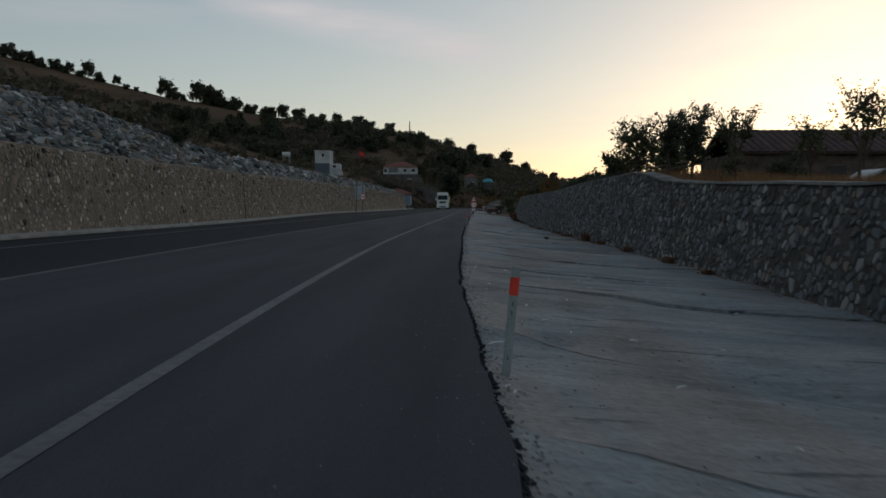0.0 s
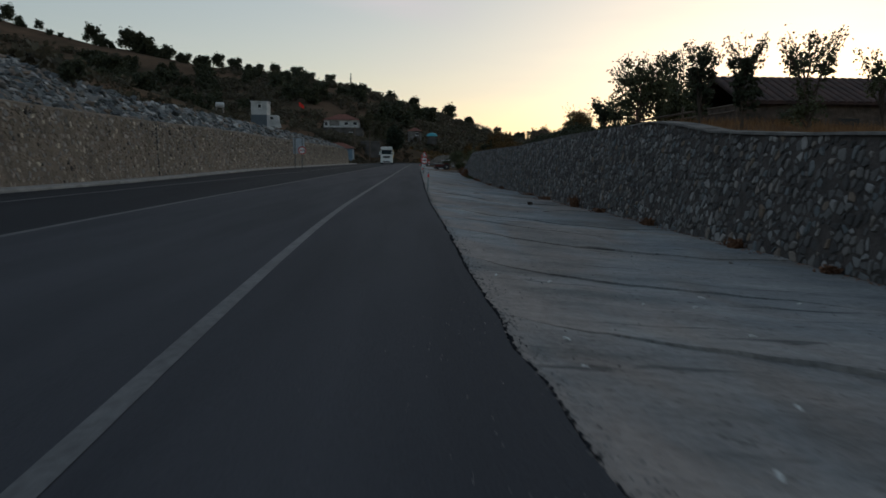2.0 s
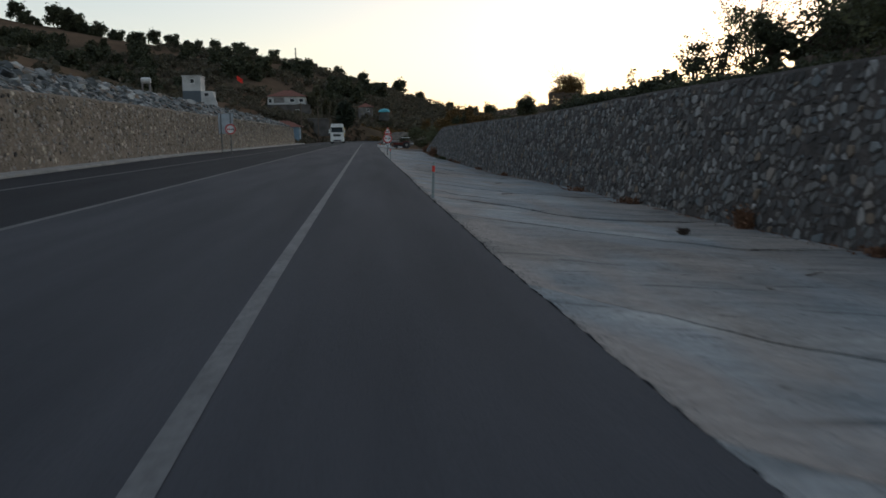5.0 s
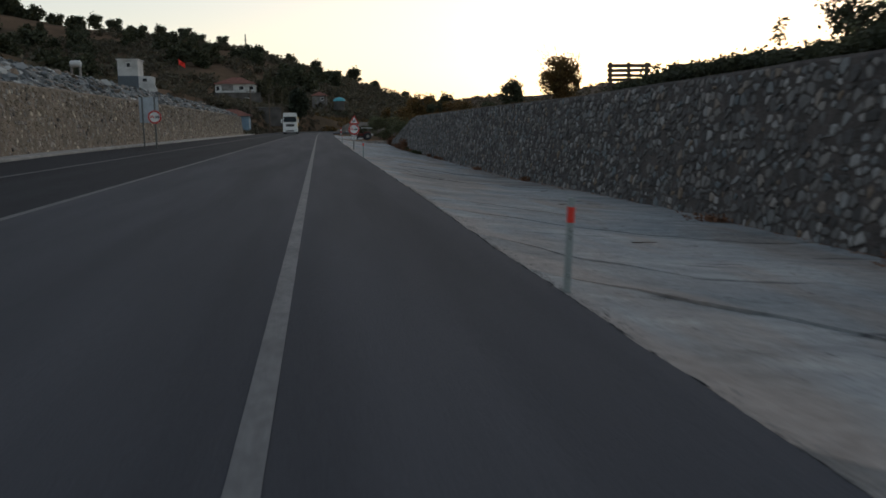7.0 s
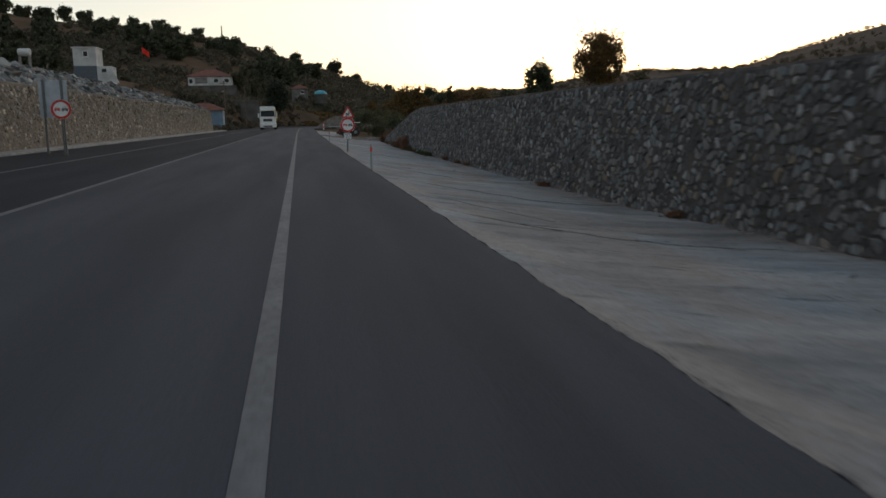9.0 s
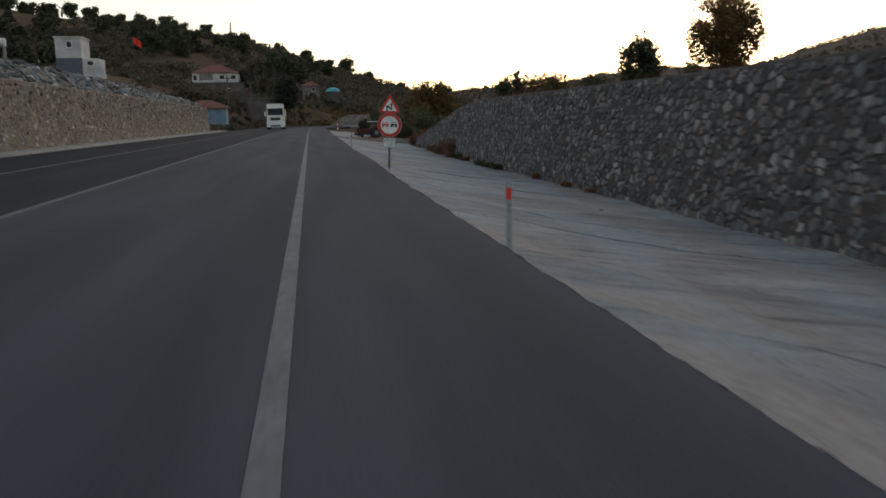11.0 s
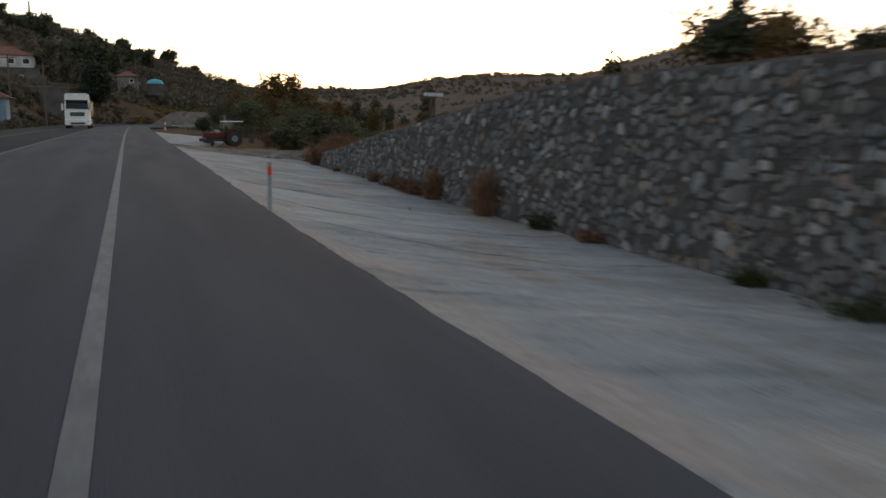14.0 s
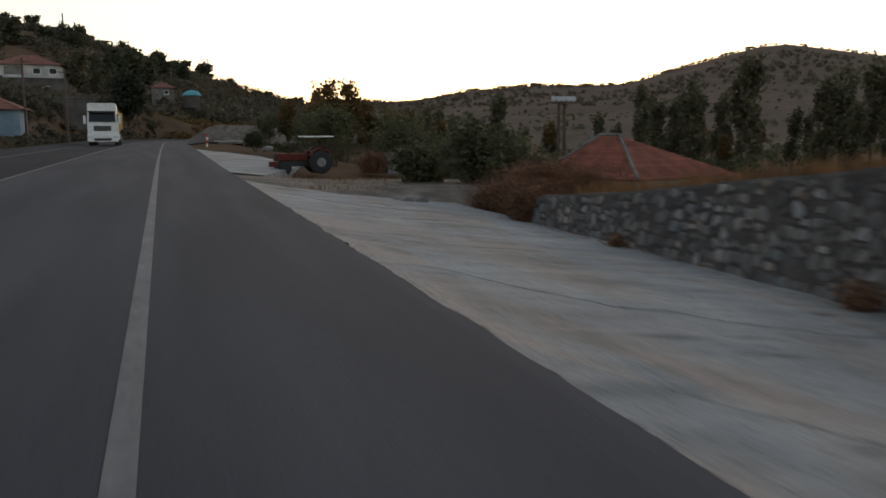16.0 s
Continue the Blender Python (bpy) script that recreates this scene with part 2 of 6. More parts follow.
def paint_line(name, k):
    """Worn white road paint, thin enough in places to show the asphalt."""
    m = material(name, (k, k, k), (k * 0.68, k * 0.68, k * 0.69), scale=1.5, fine=60, rough=0.75, bump=0.4, dist=0.005)
    n, l = m.node_tree.nodes, m.node_tree.links
    old = n["Principled BSDF"].inputs["Base Color"].links[0].from_socket
    geo = n.new("ShaderNodeNewGeometry")
    no = n.new("ShaderNodeTexNoise")
    no.inputs["Scale"].default_value, no.inputs["Detail"].default_value = 16, 8
    l.new(geo.outputs["Position"], no.inputs["Vector"])
    r = n.new("ShaderNodeValToRGB")
    r.color_ramp.elements[0].position, r.color_ramp.elements[1].position = 0.36, 0.56
    r.color_ramp.elements[0].color, r.color_ramp.elements[1].color = (0.45, 0.45, 0.45, 1), (1, 1, 1, 1)
    l.new(no.outputs["Fac"], r.inputs[0])
    mx = n.new("ShaderNodeMixRGB")
    l.new(r.outputs[0], mx.inputs[0])
    mx.inputs[1].default_value = (0.06, 0.06, 0.062, 1)
    l.new(old, mx.inputs[2])
    l.new(mx.outputs[0], n["Principled BSDF"].inputs["Base Color"])
    return m


PAINT = paint_line("worn_road_paint", 0.162)
PAINT_OLD = paint_line("old_road_paint", 0.115)
ASPHALT_NEW = material("darker_asphalt", (0.029, 0.031, 0.0355), (0.021, 0.0225, 0.0265), scale=0.9, fine=70, rough=0.92, bump=0.9, stretch=(1.3, 0.10, 1), dist=0.008, spec=0.1)
DIMWALL = material("dim_stained_plaster", (0.13, 0.12, 0.112), (0.075, 0.07, 0.066), scale=0.6, fine=10, rough=1.0, bump=0.4, spec=0.1)


def rough_concrete():
    """Poured concrete: tan and blue-grey blotches, run marks down the slope, hairline cracks."""
    m = material("poured_concrete", (0.405, 0.402, 0.385), (0.305, 0.325, 0.33), scale=0.8, fine=20, rough=0.92, bump=1.0, dist=0.035, spread=(0.34, 0.66), detail=9, vary=0.10)
    n, l = m.node_tree.nodes, m.node_tree.links
    p = n["Principled BSDF"]
    geo = n.new("ShaderNodeNewGeometry")

    def field(scale, stretch, detail, lo, hi, c0, c1, turn=0.0, distort=0.0):
        mp, no, r = n.new("ShaderNodeMapping"), n.new("ShaderNodeTexNoise"), n.new("ShaderNodeValToRGB")
        mp.inputs["Scale"].default_value, mp.inputs["Rotation"].default_value = stretch, (0, 0, turn)
        no.inputs["Scale"].default_value, no.inputs["Detail"].default_value, no.inputs["Distortion"].default_value = scale, detail, distort
        l.new(geo.outputs["Position"], mp.inputs[0])
        l.new(mp.outputs[0], no.inputs["Vector"])
        l.new(no.outputs["Fac"], r.inputs[0])
        r.color_ramp.elements[0].position, r.color_ramp.elements[1].position = lo, hi
        r.color_ramp.elements[0].color, r.color_ramp.elements[1].color = (*c0, 1), (*c1, 1)
        return r

    def times(a, b, k):
        mx = n.new("ShaderNodeMixRGB")
        mx.blend_type, mx.inputs[0].default_value = "MULTIPLY", k
        l.new(a, mx.inputs[1])
        l.new(b, mx.inputs[2])
        return mx.outputs[0]
    out = p.inputs["Base Color"].links[0].from_socket
    runs = field(1.1, (0.45, 2.2, 1.0), 9, 0.38, 0.62, (0.80, 0.81, 0.82), (1, 1, 1), radians(-22), 0.8)
    out = times(out, runs.outputs[0], 0.85)
    dirt = field(0.55, (1.0, 0.30, 1), 8, 0.46, 0.60, (1, 1, 1), (0.94, 0.82, 0.735), 0.22, 0.9)
    out = times(out, dirt.outputs[0], 0.95)
    speck = field(10.0, (1, 1, 1), 4, 0.27, 0.37, (0.42, 0.40, 0.39), (1, 1, 1))
    out = times(out, speck.outputs[0], 0.75)
    damp = field(0.7, (0.36, 1.5, 1.0), 8, 0.56, 0.66, (1, 1, 1), (0.44, 0.49, 0.53), radians(-12), 0.7)
    out = times(out, damp.outputs[0], 0.5)
    lime = field(0.4, (0.6, 1.3, 1.0), 7, 0.5, 0.68, (0.84, 0.84, 0.85), (1.0, 1.0, 1.0), 0.4, 0.5)
    out = times(out, lime.outputs[0], 0.9)
    # short dark scars where the pour was left ragged
    scar = field(1.3, (0.45, 4.2, 1.0), 7, 0.64, 0.675, (1, 1, 1), (0.36, 0.37, 0.39), radians(-9), 0.5)
    out = times(out, scar.outputs[0], 0.9)
    scuff = field(5.5, (0.7, 1.6, 1.0), 9, 0.42, 0.58, (0.82, 0.82, 0.82), (1, 1, 1), radians(-28), 0.7)
    out = times(out, scuff.outputs[0], 0.8)
    # tan silt settled beside the asphalt
    at = n.new("ShaderNodeAttribute")
    at.attribute_name = "silt"
    no, mp = n.new("ShaderNodeTexNoise"), n.new("ShaderNodeMapping")
    mp.inputs["Scale"].default_value, mp.inputs["Rotation"].default_value = (1.0, 0.3, 1), (0, 0, radians(14))
    no.inputs["Scale"].default_value, no.inputs["Detail"].default_value = 1.1, 8
    l.new(geo.outputs["Position"], mp.inputs[0])
    l.new(mp.outputs[0], no.inputs["Vector"])
    ad, mr, mx = n.new("ShaderNodeMath"), n.new("ShaderNodeMapRange"), n.new("ShaderNodeMixRGB")
    ad.operation = "ADD"
    l.new(at.outputs["Fac"], ad.inputs[0])
    wide = n.new("ShaderNodeMapRange")
    wide.inputs[1].default_value, wide.inputs[2].default_value = 0.25, 0.75
    l.new(no.outputs["Fac"], wide.inputs[0])
    l.new(wide.outputs[0], ad.inputs[1])
    mr.inputs[1].default_value, mr.inputs[2].default_value, mr.inputs[4].default_value = 0.86, 1.2, 0.85
    l.new(ad.outputs[0], mr.inputs[0])
    l.new(mr.outputs[0], mx.inputs[0])
    l.new(out, mx.inputs[1])
    sn = field(11.0, (1, 1, 1), 7, 0.3, 0.7, (0.245, 0.21, 0.184), (0.375, 0.328, 0.29))
    l.new(sn.outputs[0], mx.inputs[2])
    l.new(mx.outputs[0], p.inputs["Base Color"])
    return m


CONCRETE = rough_concrete()


# ---- mesh helpers ----
def mesh_of(name, bm, mat, smooth=False):
    me = bpy.data.meshes.new(name)
    bmesh.ops.recalc_face_normals(bm, faces=bm.faces)
    bm.to_mesh(me)
    bm.free()
    for m in (mat if isinstance(mat, (list, tuple)) else [mat]):
        me.materials.append(m)
    if smooth:
        me.shade_smooth()
    return me


def part(name, bm, mat, parent, label="", smooth=False):
    """Links a bmesh as one mesh object under a thing or a part."""
    ob = new(name, mesh_of(name, bm, mat, smooth))
    ob.parent = parent
    return tagged(ob, label)


def raw(name, verts, faces, mat, parent=None, smooth=False):
    me = bpy.data.meshes.new(name)
    me.from_pydata(verts, [], faces)
    me.materials.append(mat)
    if smooth:
        me.shade_smooth()
    ob = new(name, me)
    ob.parent = parent
    return ob


def thing(name, x, y, z, label, category, group="", turn=0.0):
    ob = new(name)
    ob.matrix_basis = pose(x, y, z, 0, 0, turn)
    return tagged(ob, label, category, group)


def box(bm, x0, x1, y0, y1, z0, z1, bevel=0.0):
    g = bmesh.ops.create_cube(bm, size=1)["verts"]
    for v in g:
        v.co = ((x0 + x1) / 2 + v.co.x * (x1 - x0), (y0 + y1) / 2 + v.co.y * (y1 - y0), (z0 + z1) / 2 + v.co.z * (z1 - z0))
    if bevel:
        es = list({e for v in g for e in v.link_edges})
        bmesh.ops.bevel(bm, geom=es, offset=bevel, segments=2, affect="EDGES", profile=0.6)
    return bm


def boxed(x0, x1, y0, y1, z0, z1, bevel=0.0):
    return box(bmesh.new(), x0, x1, y0, y1, z0, z1, bevel)


def rod(bm, a, b, r0, r1=None, n=10):
    a, b = Vector(a), Vector(b)
    r1 = r0 if r1 is None else r1
    d = b - a
    m = Matrix.Translation((a + b) / 2) @ d.to_track_quat("Z", "Y").to_matrix().to_4x4()
    bmesh.ops.create_cone(bm, cap_ends=True, segments=n, radius1=r0, radius2=r1, depth=d.length, matrix=m)
    return bm


def lathe(bm, profile, n=24, axis="z", at=(0, 0, 0)):
    """Turns a profile of (radius, height) round an axis."""
    rings = []
    for r, h in profile:
        ring = []
        for i in range(n):
            a = 2 * math.pi * i / n
            p = (r * math.cos(a), r * math.sin(a), h)
            p = {"z": p, "x": (p[2], p[0], p[1]), "y": (p[0], p[2], p[1])}[axis]
            ring.append(bm.verts.new((p[0] + at[0], p[1] + at[1], p[2] + at[2])))
        rings.append(ring)
    for a, b in zip(rings, rings[1:]):
        for i in range(n):
            bm.faces.new((a[i], a[(i + 1) % n], b[(i + 1) % n], b[i]))
    bm.faces.new(rings[0])
    bm.faces.new(rings[-1][::-1])
    return bm


def prism(bm, outline, y0, y1):
    """Extrudes an outline in x and z along y."""
    a = [bm.verts.new((x, y0, z)) for x, z in outline]
    b = [bm.verts.new((x, y1, z)) for x, z in outline]
    k = len(a)
    bm.faces.new(a)
    bm.faces.new(b[::-1])
    for i in range(k):
        bm.faces.new((a[i], b[i], b[(i + 1) % k], a[(i + 1) % k]))
    return bm


def lerp(x, xs, ys):
    return float(np.interp(x, xs, ys))


def ease(t):
    t = min(1.0, max(0.0, t))
    return t * t * (3 - 2 * t)


def wob(x, y, s=1.0, seed=0.0):
    return noise.noise((x * s + seed, y * s - seed * 0.7, seed * 1.3))


# ---- the plan ----
def axis(y):
    """Right edge line of the carriageway."""
    a = 0.43 * (max(0.0, 56 - max(y, -10)) / 20) ** 2
    if y > 145:
        a += (min(y, 230) - 145) ** 2 / 16000
    if y > 230:
        a += (y - 230) ** 2 / 150 + (y - 230) * 0.0106
    return a


def road_z(rel, y=100.0):
    return -0.0205 * rel if rel > -6.55 else 0.134 + (-6.55 - rel) * 0.10 * ease((y - 58) / 35)


def road_edge(y):
    """Right-hand edge of the asphalt, a little ragged."""
    x = lerp(y, [0, 20, 30.7, 33.5, 38.5, 42, 47, 55, 62, 66, 72, 96, 100, 104, 108, 112, 116.8, 121, 135, 150, 156, 200, 230], [3.9, 3.0, 2.58, 2.44, 2.2, 2.12, 2.08, 1.95, 1.94, 1.91, 1.945, 1.945, 1.925, 1.945, 2.015, 2.05, 1.98, 1.985, 2.12, 2.22, 2.25, 2.8, 3.0]) if y < 230 else axis(y) + 2.6
    return x + 0.035 * wob(y, 0, 1.1) + 0.02 * wob(y, 3, 4.0)


WY = [0, 38, 50, 60, 95, 112, 125, 135, 143]
WX = [7.35, 7.25, 7.15, 6.97, 6.97, 7.12, 7.3, 7.55, 7.7]
BATTER = 0.15


def wall_base(y):
    return lerp(y, [0, 38, 57, 62, 75, 80, 87, 110, 125, 143], [-0.4, -0.42, -0.43, -0.52, -0.55, -0.63, -0.74, -0.75, -0.80, -0.75])


def wall_top(y):
    z = lerp(y, [0, 38.8, 42, 47, 50, 52, 54, 66, 80, 86, 121, 123.5, 126.6, 128.5, 134, 137, 140, 143], [1.22, 1.27, 1.36, 1.5, 1.64, 1.86, 2.02, 2.03, 1.88, 1.9, 1.93, 1.82, 1.58, 1.34, 0.84, 0.49, 0.14, -0.14])
    return z + 0.02 * wob(y, 1, 0.8)


def wall_x(y, z):
    return lerp(y, WY, WX) + BATTER * (z - wall_base(y))


def left_x(y):
    return -9.0 + axis(min(y, 60)) * 0.8


def left_base(y):
    return lerp(y, [0, 50, 68, 80, 105, 120, 170], [0.1, 0.13, 0.2, 0.3, 0.38, 0.42, 0.42])


def left_top(y):
    return lerp(y, [0, 47, 66, 80, 140, 160, 170], [2.45, 2.48, 2.5, 2.62, 2.68, 2.6, 2.45]) + 0.03 * wob(y, 5, 0.4)


def crest(y):
    """How far the rock slope runs back from the top of the wall."""
    return lerp(y, [0, 59, 64, 72, 110, 150, 172], [3.6, 3.3, 2.3, 1.6, 1.55, 1.15, 0.3])


RIDGE = [(-420, 600, 122), (-300, 560, 97), (-200, 560, 71), (-100, 545, 53), (-36, 495, 41), (5, 560, 33), (30, 600, 28), (55, 560, 13), (80, 540, 5), (120, 560, 2)]
FAR_AZ = [4, 8.6, 13.2, 16.3, 20.2, 24.8, 30.9, 34.5, 39, 41.3, 46.7, 55, 80, 120]
FAR_Z = [16, 28, 37, 35, 47, 54, 53, 71, 91, 94, 77, 60, 40, 30]


def ground_z(x, y):
    """The lie of the land."""
    side = x - axis(y)
    # valley floor on the right, bank behind the stone wall
    if side >= 0:
        behind = ease((x - wall_x(min(max(y, 0), 143), 0) - 0.2) / 0.5)
        bank = wall_top(max(0, min(y, 143))) - 0.06 + 0.02 * max(0, x - 8) - 1.0 * ease((x - 10) / 5) * ease((y - 48) / 8) * (1 - ease((y - 70) / 12))
        far_drop = ease((y - 118) / 30)
        low = -1.0 - 2.6 * ease((x - 11) / 8)
        plateau = bank * (1 - far_drop) + (bank if x < 10 else low) * far_drop if y < 143 else low
        if 118 < y < 143:
            t = ease((x - 8.4) / 6)
            plateau = bank * (1 - far_drop * t) + low * far_drop * t
        z = -1.1 * (1 - behind) + plateau * behind if y < 145 else (-0.95 if x < 12 else low)
        if y >= 143:
            z = lerp(x, [2, 4, 8, 11, 19], [-0.35, -0.75, -1.0, -1.1, -3.4])
            z = z + (0.55 if y > 158 else 0) * ease((y - 158) / 6) * (1 - ease((x - 9) / 8)) * ease((x - 2.9) / 1.8)
    else:
        z = -0.35
        if side < -9:
            up = ease((-side - 9.2) / 3.6)
            z = -0.35 + up * (left_top(min(max(y, 0), 170)) + 0.7 * crest(max(y, 0)) + 0.2) * (1 - ease((y - 163) / 25))
            z += 4.4 * ease((-side - 9.6) / 5) * ease((y - 229) / 10) * (1 - ease((y - 262) / 30))
            z += 6.5 * ease((-side - 14) / 22) * (1 - ease((y - 215) / 60)) * ease((y + 40) / 60) + 1.3 * ease((y - 185) / 25) * ease((-side - 11) / 3)
    # hills
    xs = [r[0] for r in RIDGE]
    yr, zr = lerp(x, xs, [r[1] for r in RIDGE]), lerp(x, xs, [r[2] for r in RIDGE])
    y0 = lerp(x, [-400, -60, -20, 6, 30, 120], [150, 215, 245, 268, 300, 360])
    t = (y - y0) / (yr - y0)
    if t > 0:
        shape = ease(t) * 0.45 + min(t, 1) * 0.55 if t < 1 else 1 - 0.25 * ease(t - 1)
        z += (zr - 1.8) * shape
    if x < -60:
        z += 26 * ease((-x - 60) / 240) * (1 - ease((y - y0) / 200)) * ease((y + 150) / 200)
    r = math.hypot(x, y - 127)
    az = math.degrees(math.atan2(x, y - 127))
    if 0 < az < 180 and r > 260:
        zf = lerp(az, FAR_AZ, FAR_Z) * ease((az - 3) / 5)
        t = (r - 260) / 740
        z += (zf + 0.8) * (ease(t) * 0.6 + min(1, t) * 0.4 if t < 1 else 1 - 0.2 * ease(t - 1))
    if r > 120:
        k = min(1.0, (r - 120) / 300)
        z += k * (1.6 * wob(x, y, 0.02, 3) + 0.7 * wob(x, y, 0.07, 5))
    return z


def land(x, y):
    return ground_z(x, y)


# ---- ground, road, kerb, concrete channel ----
def steps(cuts):
    out = []
    for a, b, d in cuts:
        k = max(1, round((b - a) / d))
        out += [a + (b - a) * i / k for i in range(k)]
    return out + [cuts[-1][1]]


def build_ground():
    xs = steps([(-2600, -500, 300), (-500, -120, 19), (-120, -30, 5), (-30, -8, 0.8), (-8, 6, 2), (6, 12, 0.35), (12, 40, 1.4), (40, 160, 7), (160, 900, 37), (900, 2600, 280)])
    ys = steps([(-2600, -200, 400), (-200, 0, 20), (0, 30, 4), (30, 112, 1.6), (112, 200, 1.0), (200, 330, 3.5), (330, 700, 13), (700, 1300, 40), (1300, 3200, 270)])
    verts = [(x, y, ground_z(x, y)) for y in ys for x in xs]
    k = len(xs)
    faces = [(j * k + i, j * k + i + 1, j * k + k + i + 1, j * k + k + i) for j in range(len(ys) - 1) for i in range(k - 1)]
    ground = raw("ground", verts, faces, SOIL, smooth=True)
    ground.data.materials.append(SOIL_FAR)
    for p in ground.data.polygons:
        x, y, _ = p.center
        p.material_index = 1 if x > 60 + 12 * wob(x, y, 0.02) and math.hypot(x, y - 127) > 250 and y > 60 else 0
    tagged(ground, "dry brown hillsides and valley floor with scrub", "ground", kind="structure")


build_ground()


def build_road():
    ys = steps([(-30, 20, 2), (20, 150, 0.25), (150, 230, 1.5), (230, 330, 4)])
    verts, faces = [], []
    cols = [-8.3, -7.4, -6.55, -4.5, -3.5, -1.5, 0.0, 1.2]
    for y in ys:
        a, e = axis(y), road_edge(y)
        row = [(a + c, y, road_z(c, y)) for c in cols] + [(e - 0.12, y, road_z(e - 0.12 - a) - 0.002), (e, y, road_z(e - a) - 0.012), (e + 0.03, y, road_z(e - a) - 0.16), (a - 8.3, y, -0.2)]
        verts += [row[-1]] + row[:-1]
    k = len(cols) + 4
    for j in range(len(ys) - 1):
        faces += [(j * k + i, j * k + i + 1, j * k + k + i + 1, j * k + k + i) for i in range(k - 1)]
    road = tagged(raw("road", verts, faces, ASPHALT, smooth=False), "dark worn asphalt carriageway with painted lines", "road", kind="structure")
    road.data.materials.append(ASPHALT_NEW)
    for q, p in enumerate(road.data.polygons):
        p.material_index = 1 if q % (k - 1) < 5 else 0
    for name, rel, w in (("edge_line", 0.0, 0.118), ("centre_line", -3.5, 0.118), ("edge_line", -6.5, 0.11)):
        v, f = [], []
        yy = [y for y in ys if y < 300]
        for y in yy:
            a = axis(y)
            j = 0.004 * wob(y, rel, 3)
            for s in (-0.5, 0.5):
                r = rel + s * (w + j)
                v.append((a + r, y, road_z(r) + 0.004))
        f = [(2 * j, 2 * j + 1, 2 * j + 3, 2 * j + 2) for j in range(len(yy) - 1)]
        tagged(raw(name, v, f, PAINT if rel > -1 else PAINT_OLD, road), "worn white painted line")
    # concrete gutter at the foot of the far wall
    v, f = [], []
    yy = steps([(-10, 172, 1.5)])
    for y in yy:
        a, b = axis(y) - 8.3, left_x(y) - 0.1
        z0, z1 = road_z(-8.3, y) + 0.03, left_base(y)
        v += [(a, y, z0 - 0.3), (a, y, z0 + 0.03), (a - 0.04, y, z0 + 0.05), (b, y, max(z1, z0 + 0.06))]
    f = [(4 * j + i, 4 * j + i + 1, 4 * j + i + 5, 4 * j + i + 4) for j in range(len(yy) - 1) for i in range(3)]
    tagged(raw("kerb_strip", v, f, KERB, smooth=False), "pale concrete strip along the foot of the stone wall", "kerb", kind="structure")


build_road()


def apron_z(y, t):
    """Height of the concrete channel: t 0 at the asphalt, 1 at the wall."""
    e = road_edge(y)
    z0 = road_z(e - axis(y)) - 0.055
    z1 = wall_base(y) + 0.02
    dip = 1 - (1 - t) ** 1.35
    w = 0.05 * wob(y, t * 3, 0.35, 2) * math.sin(math.pi * min(1, t * 1.1)) + 0.02 * wob(y, t * 6, 0.9, 4)
    return z0 + (z1 - z0) * dip + w


def apron_x(y, t):
    e, w = road_edge(y) + 0.01, wall_x(y, wall_base(y)) + 0.12
    return e + (w - e) * t


def ragged(t, k):
    """How far a pour joint strays from its line."""
    return 0.5 * wob(t * 2.2, k, 1.0, k) + 0.16 * wob(t * 9, k, 1.0, k + 3) + 0.05 * wob(t * 26, k, 1.0, k + 7)


def trowel(x, y):
    """Ridges and hollows left by the trowel, running across the slope."""
    return 0.022 * wob(x * 0.55 + y * 0.35, y * 1.5, 1.0, 6) + 0.012 * wob(x * 1.2, y * 3.6, 1.0, 9) + 0.006 * wob(x * 4, y * 7, 1.0, 11)


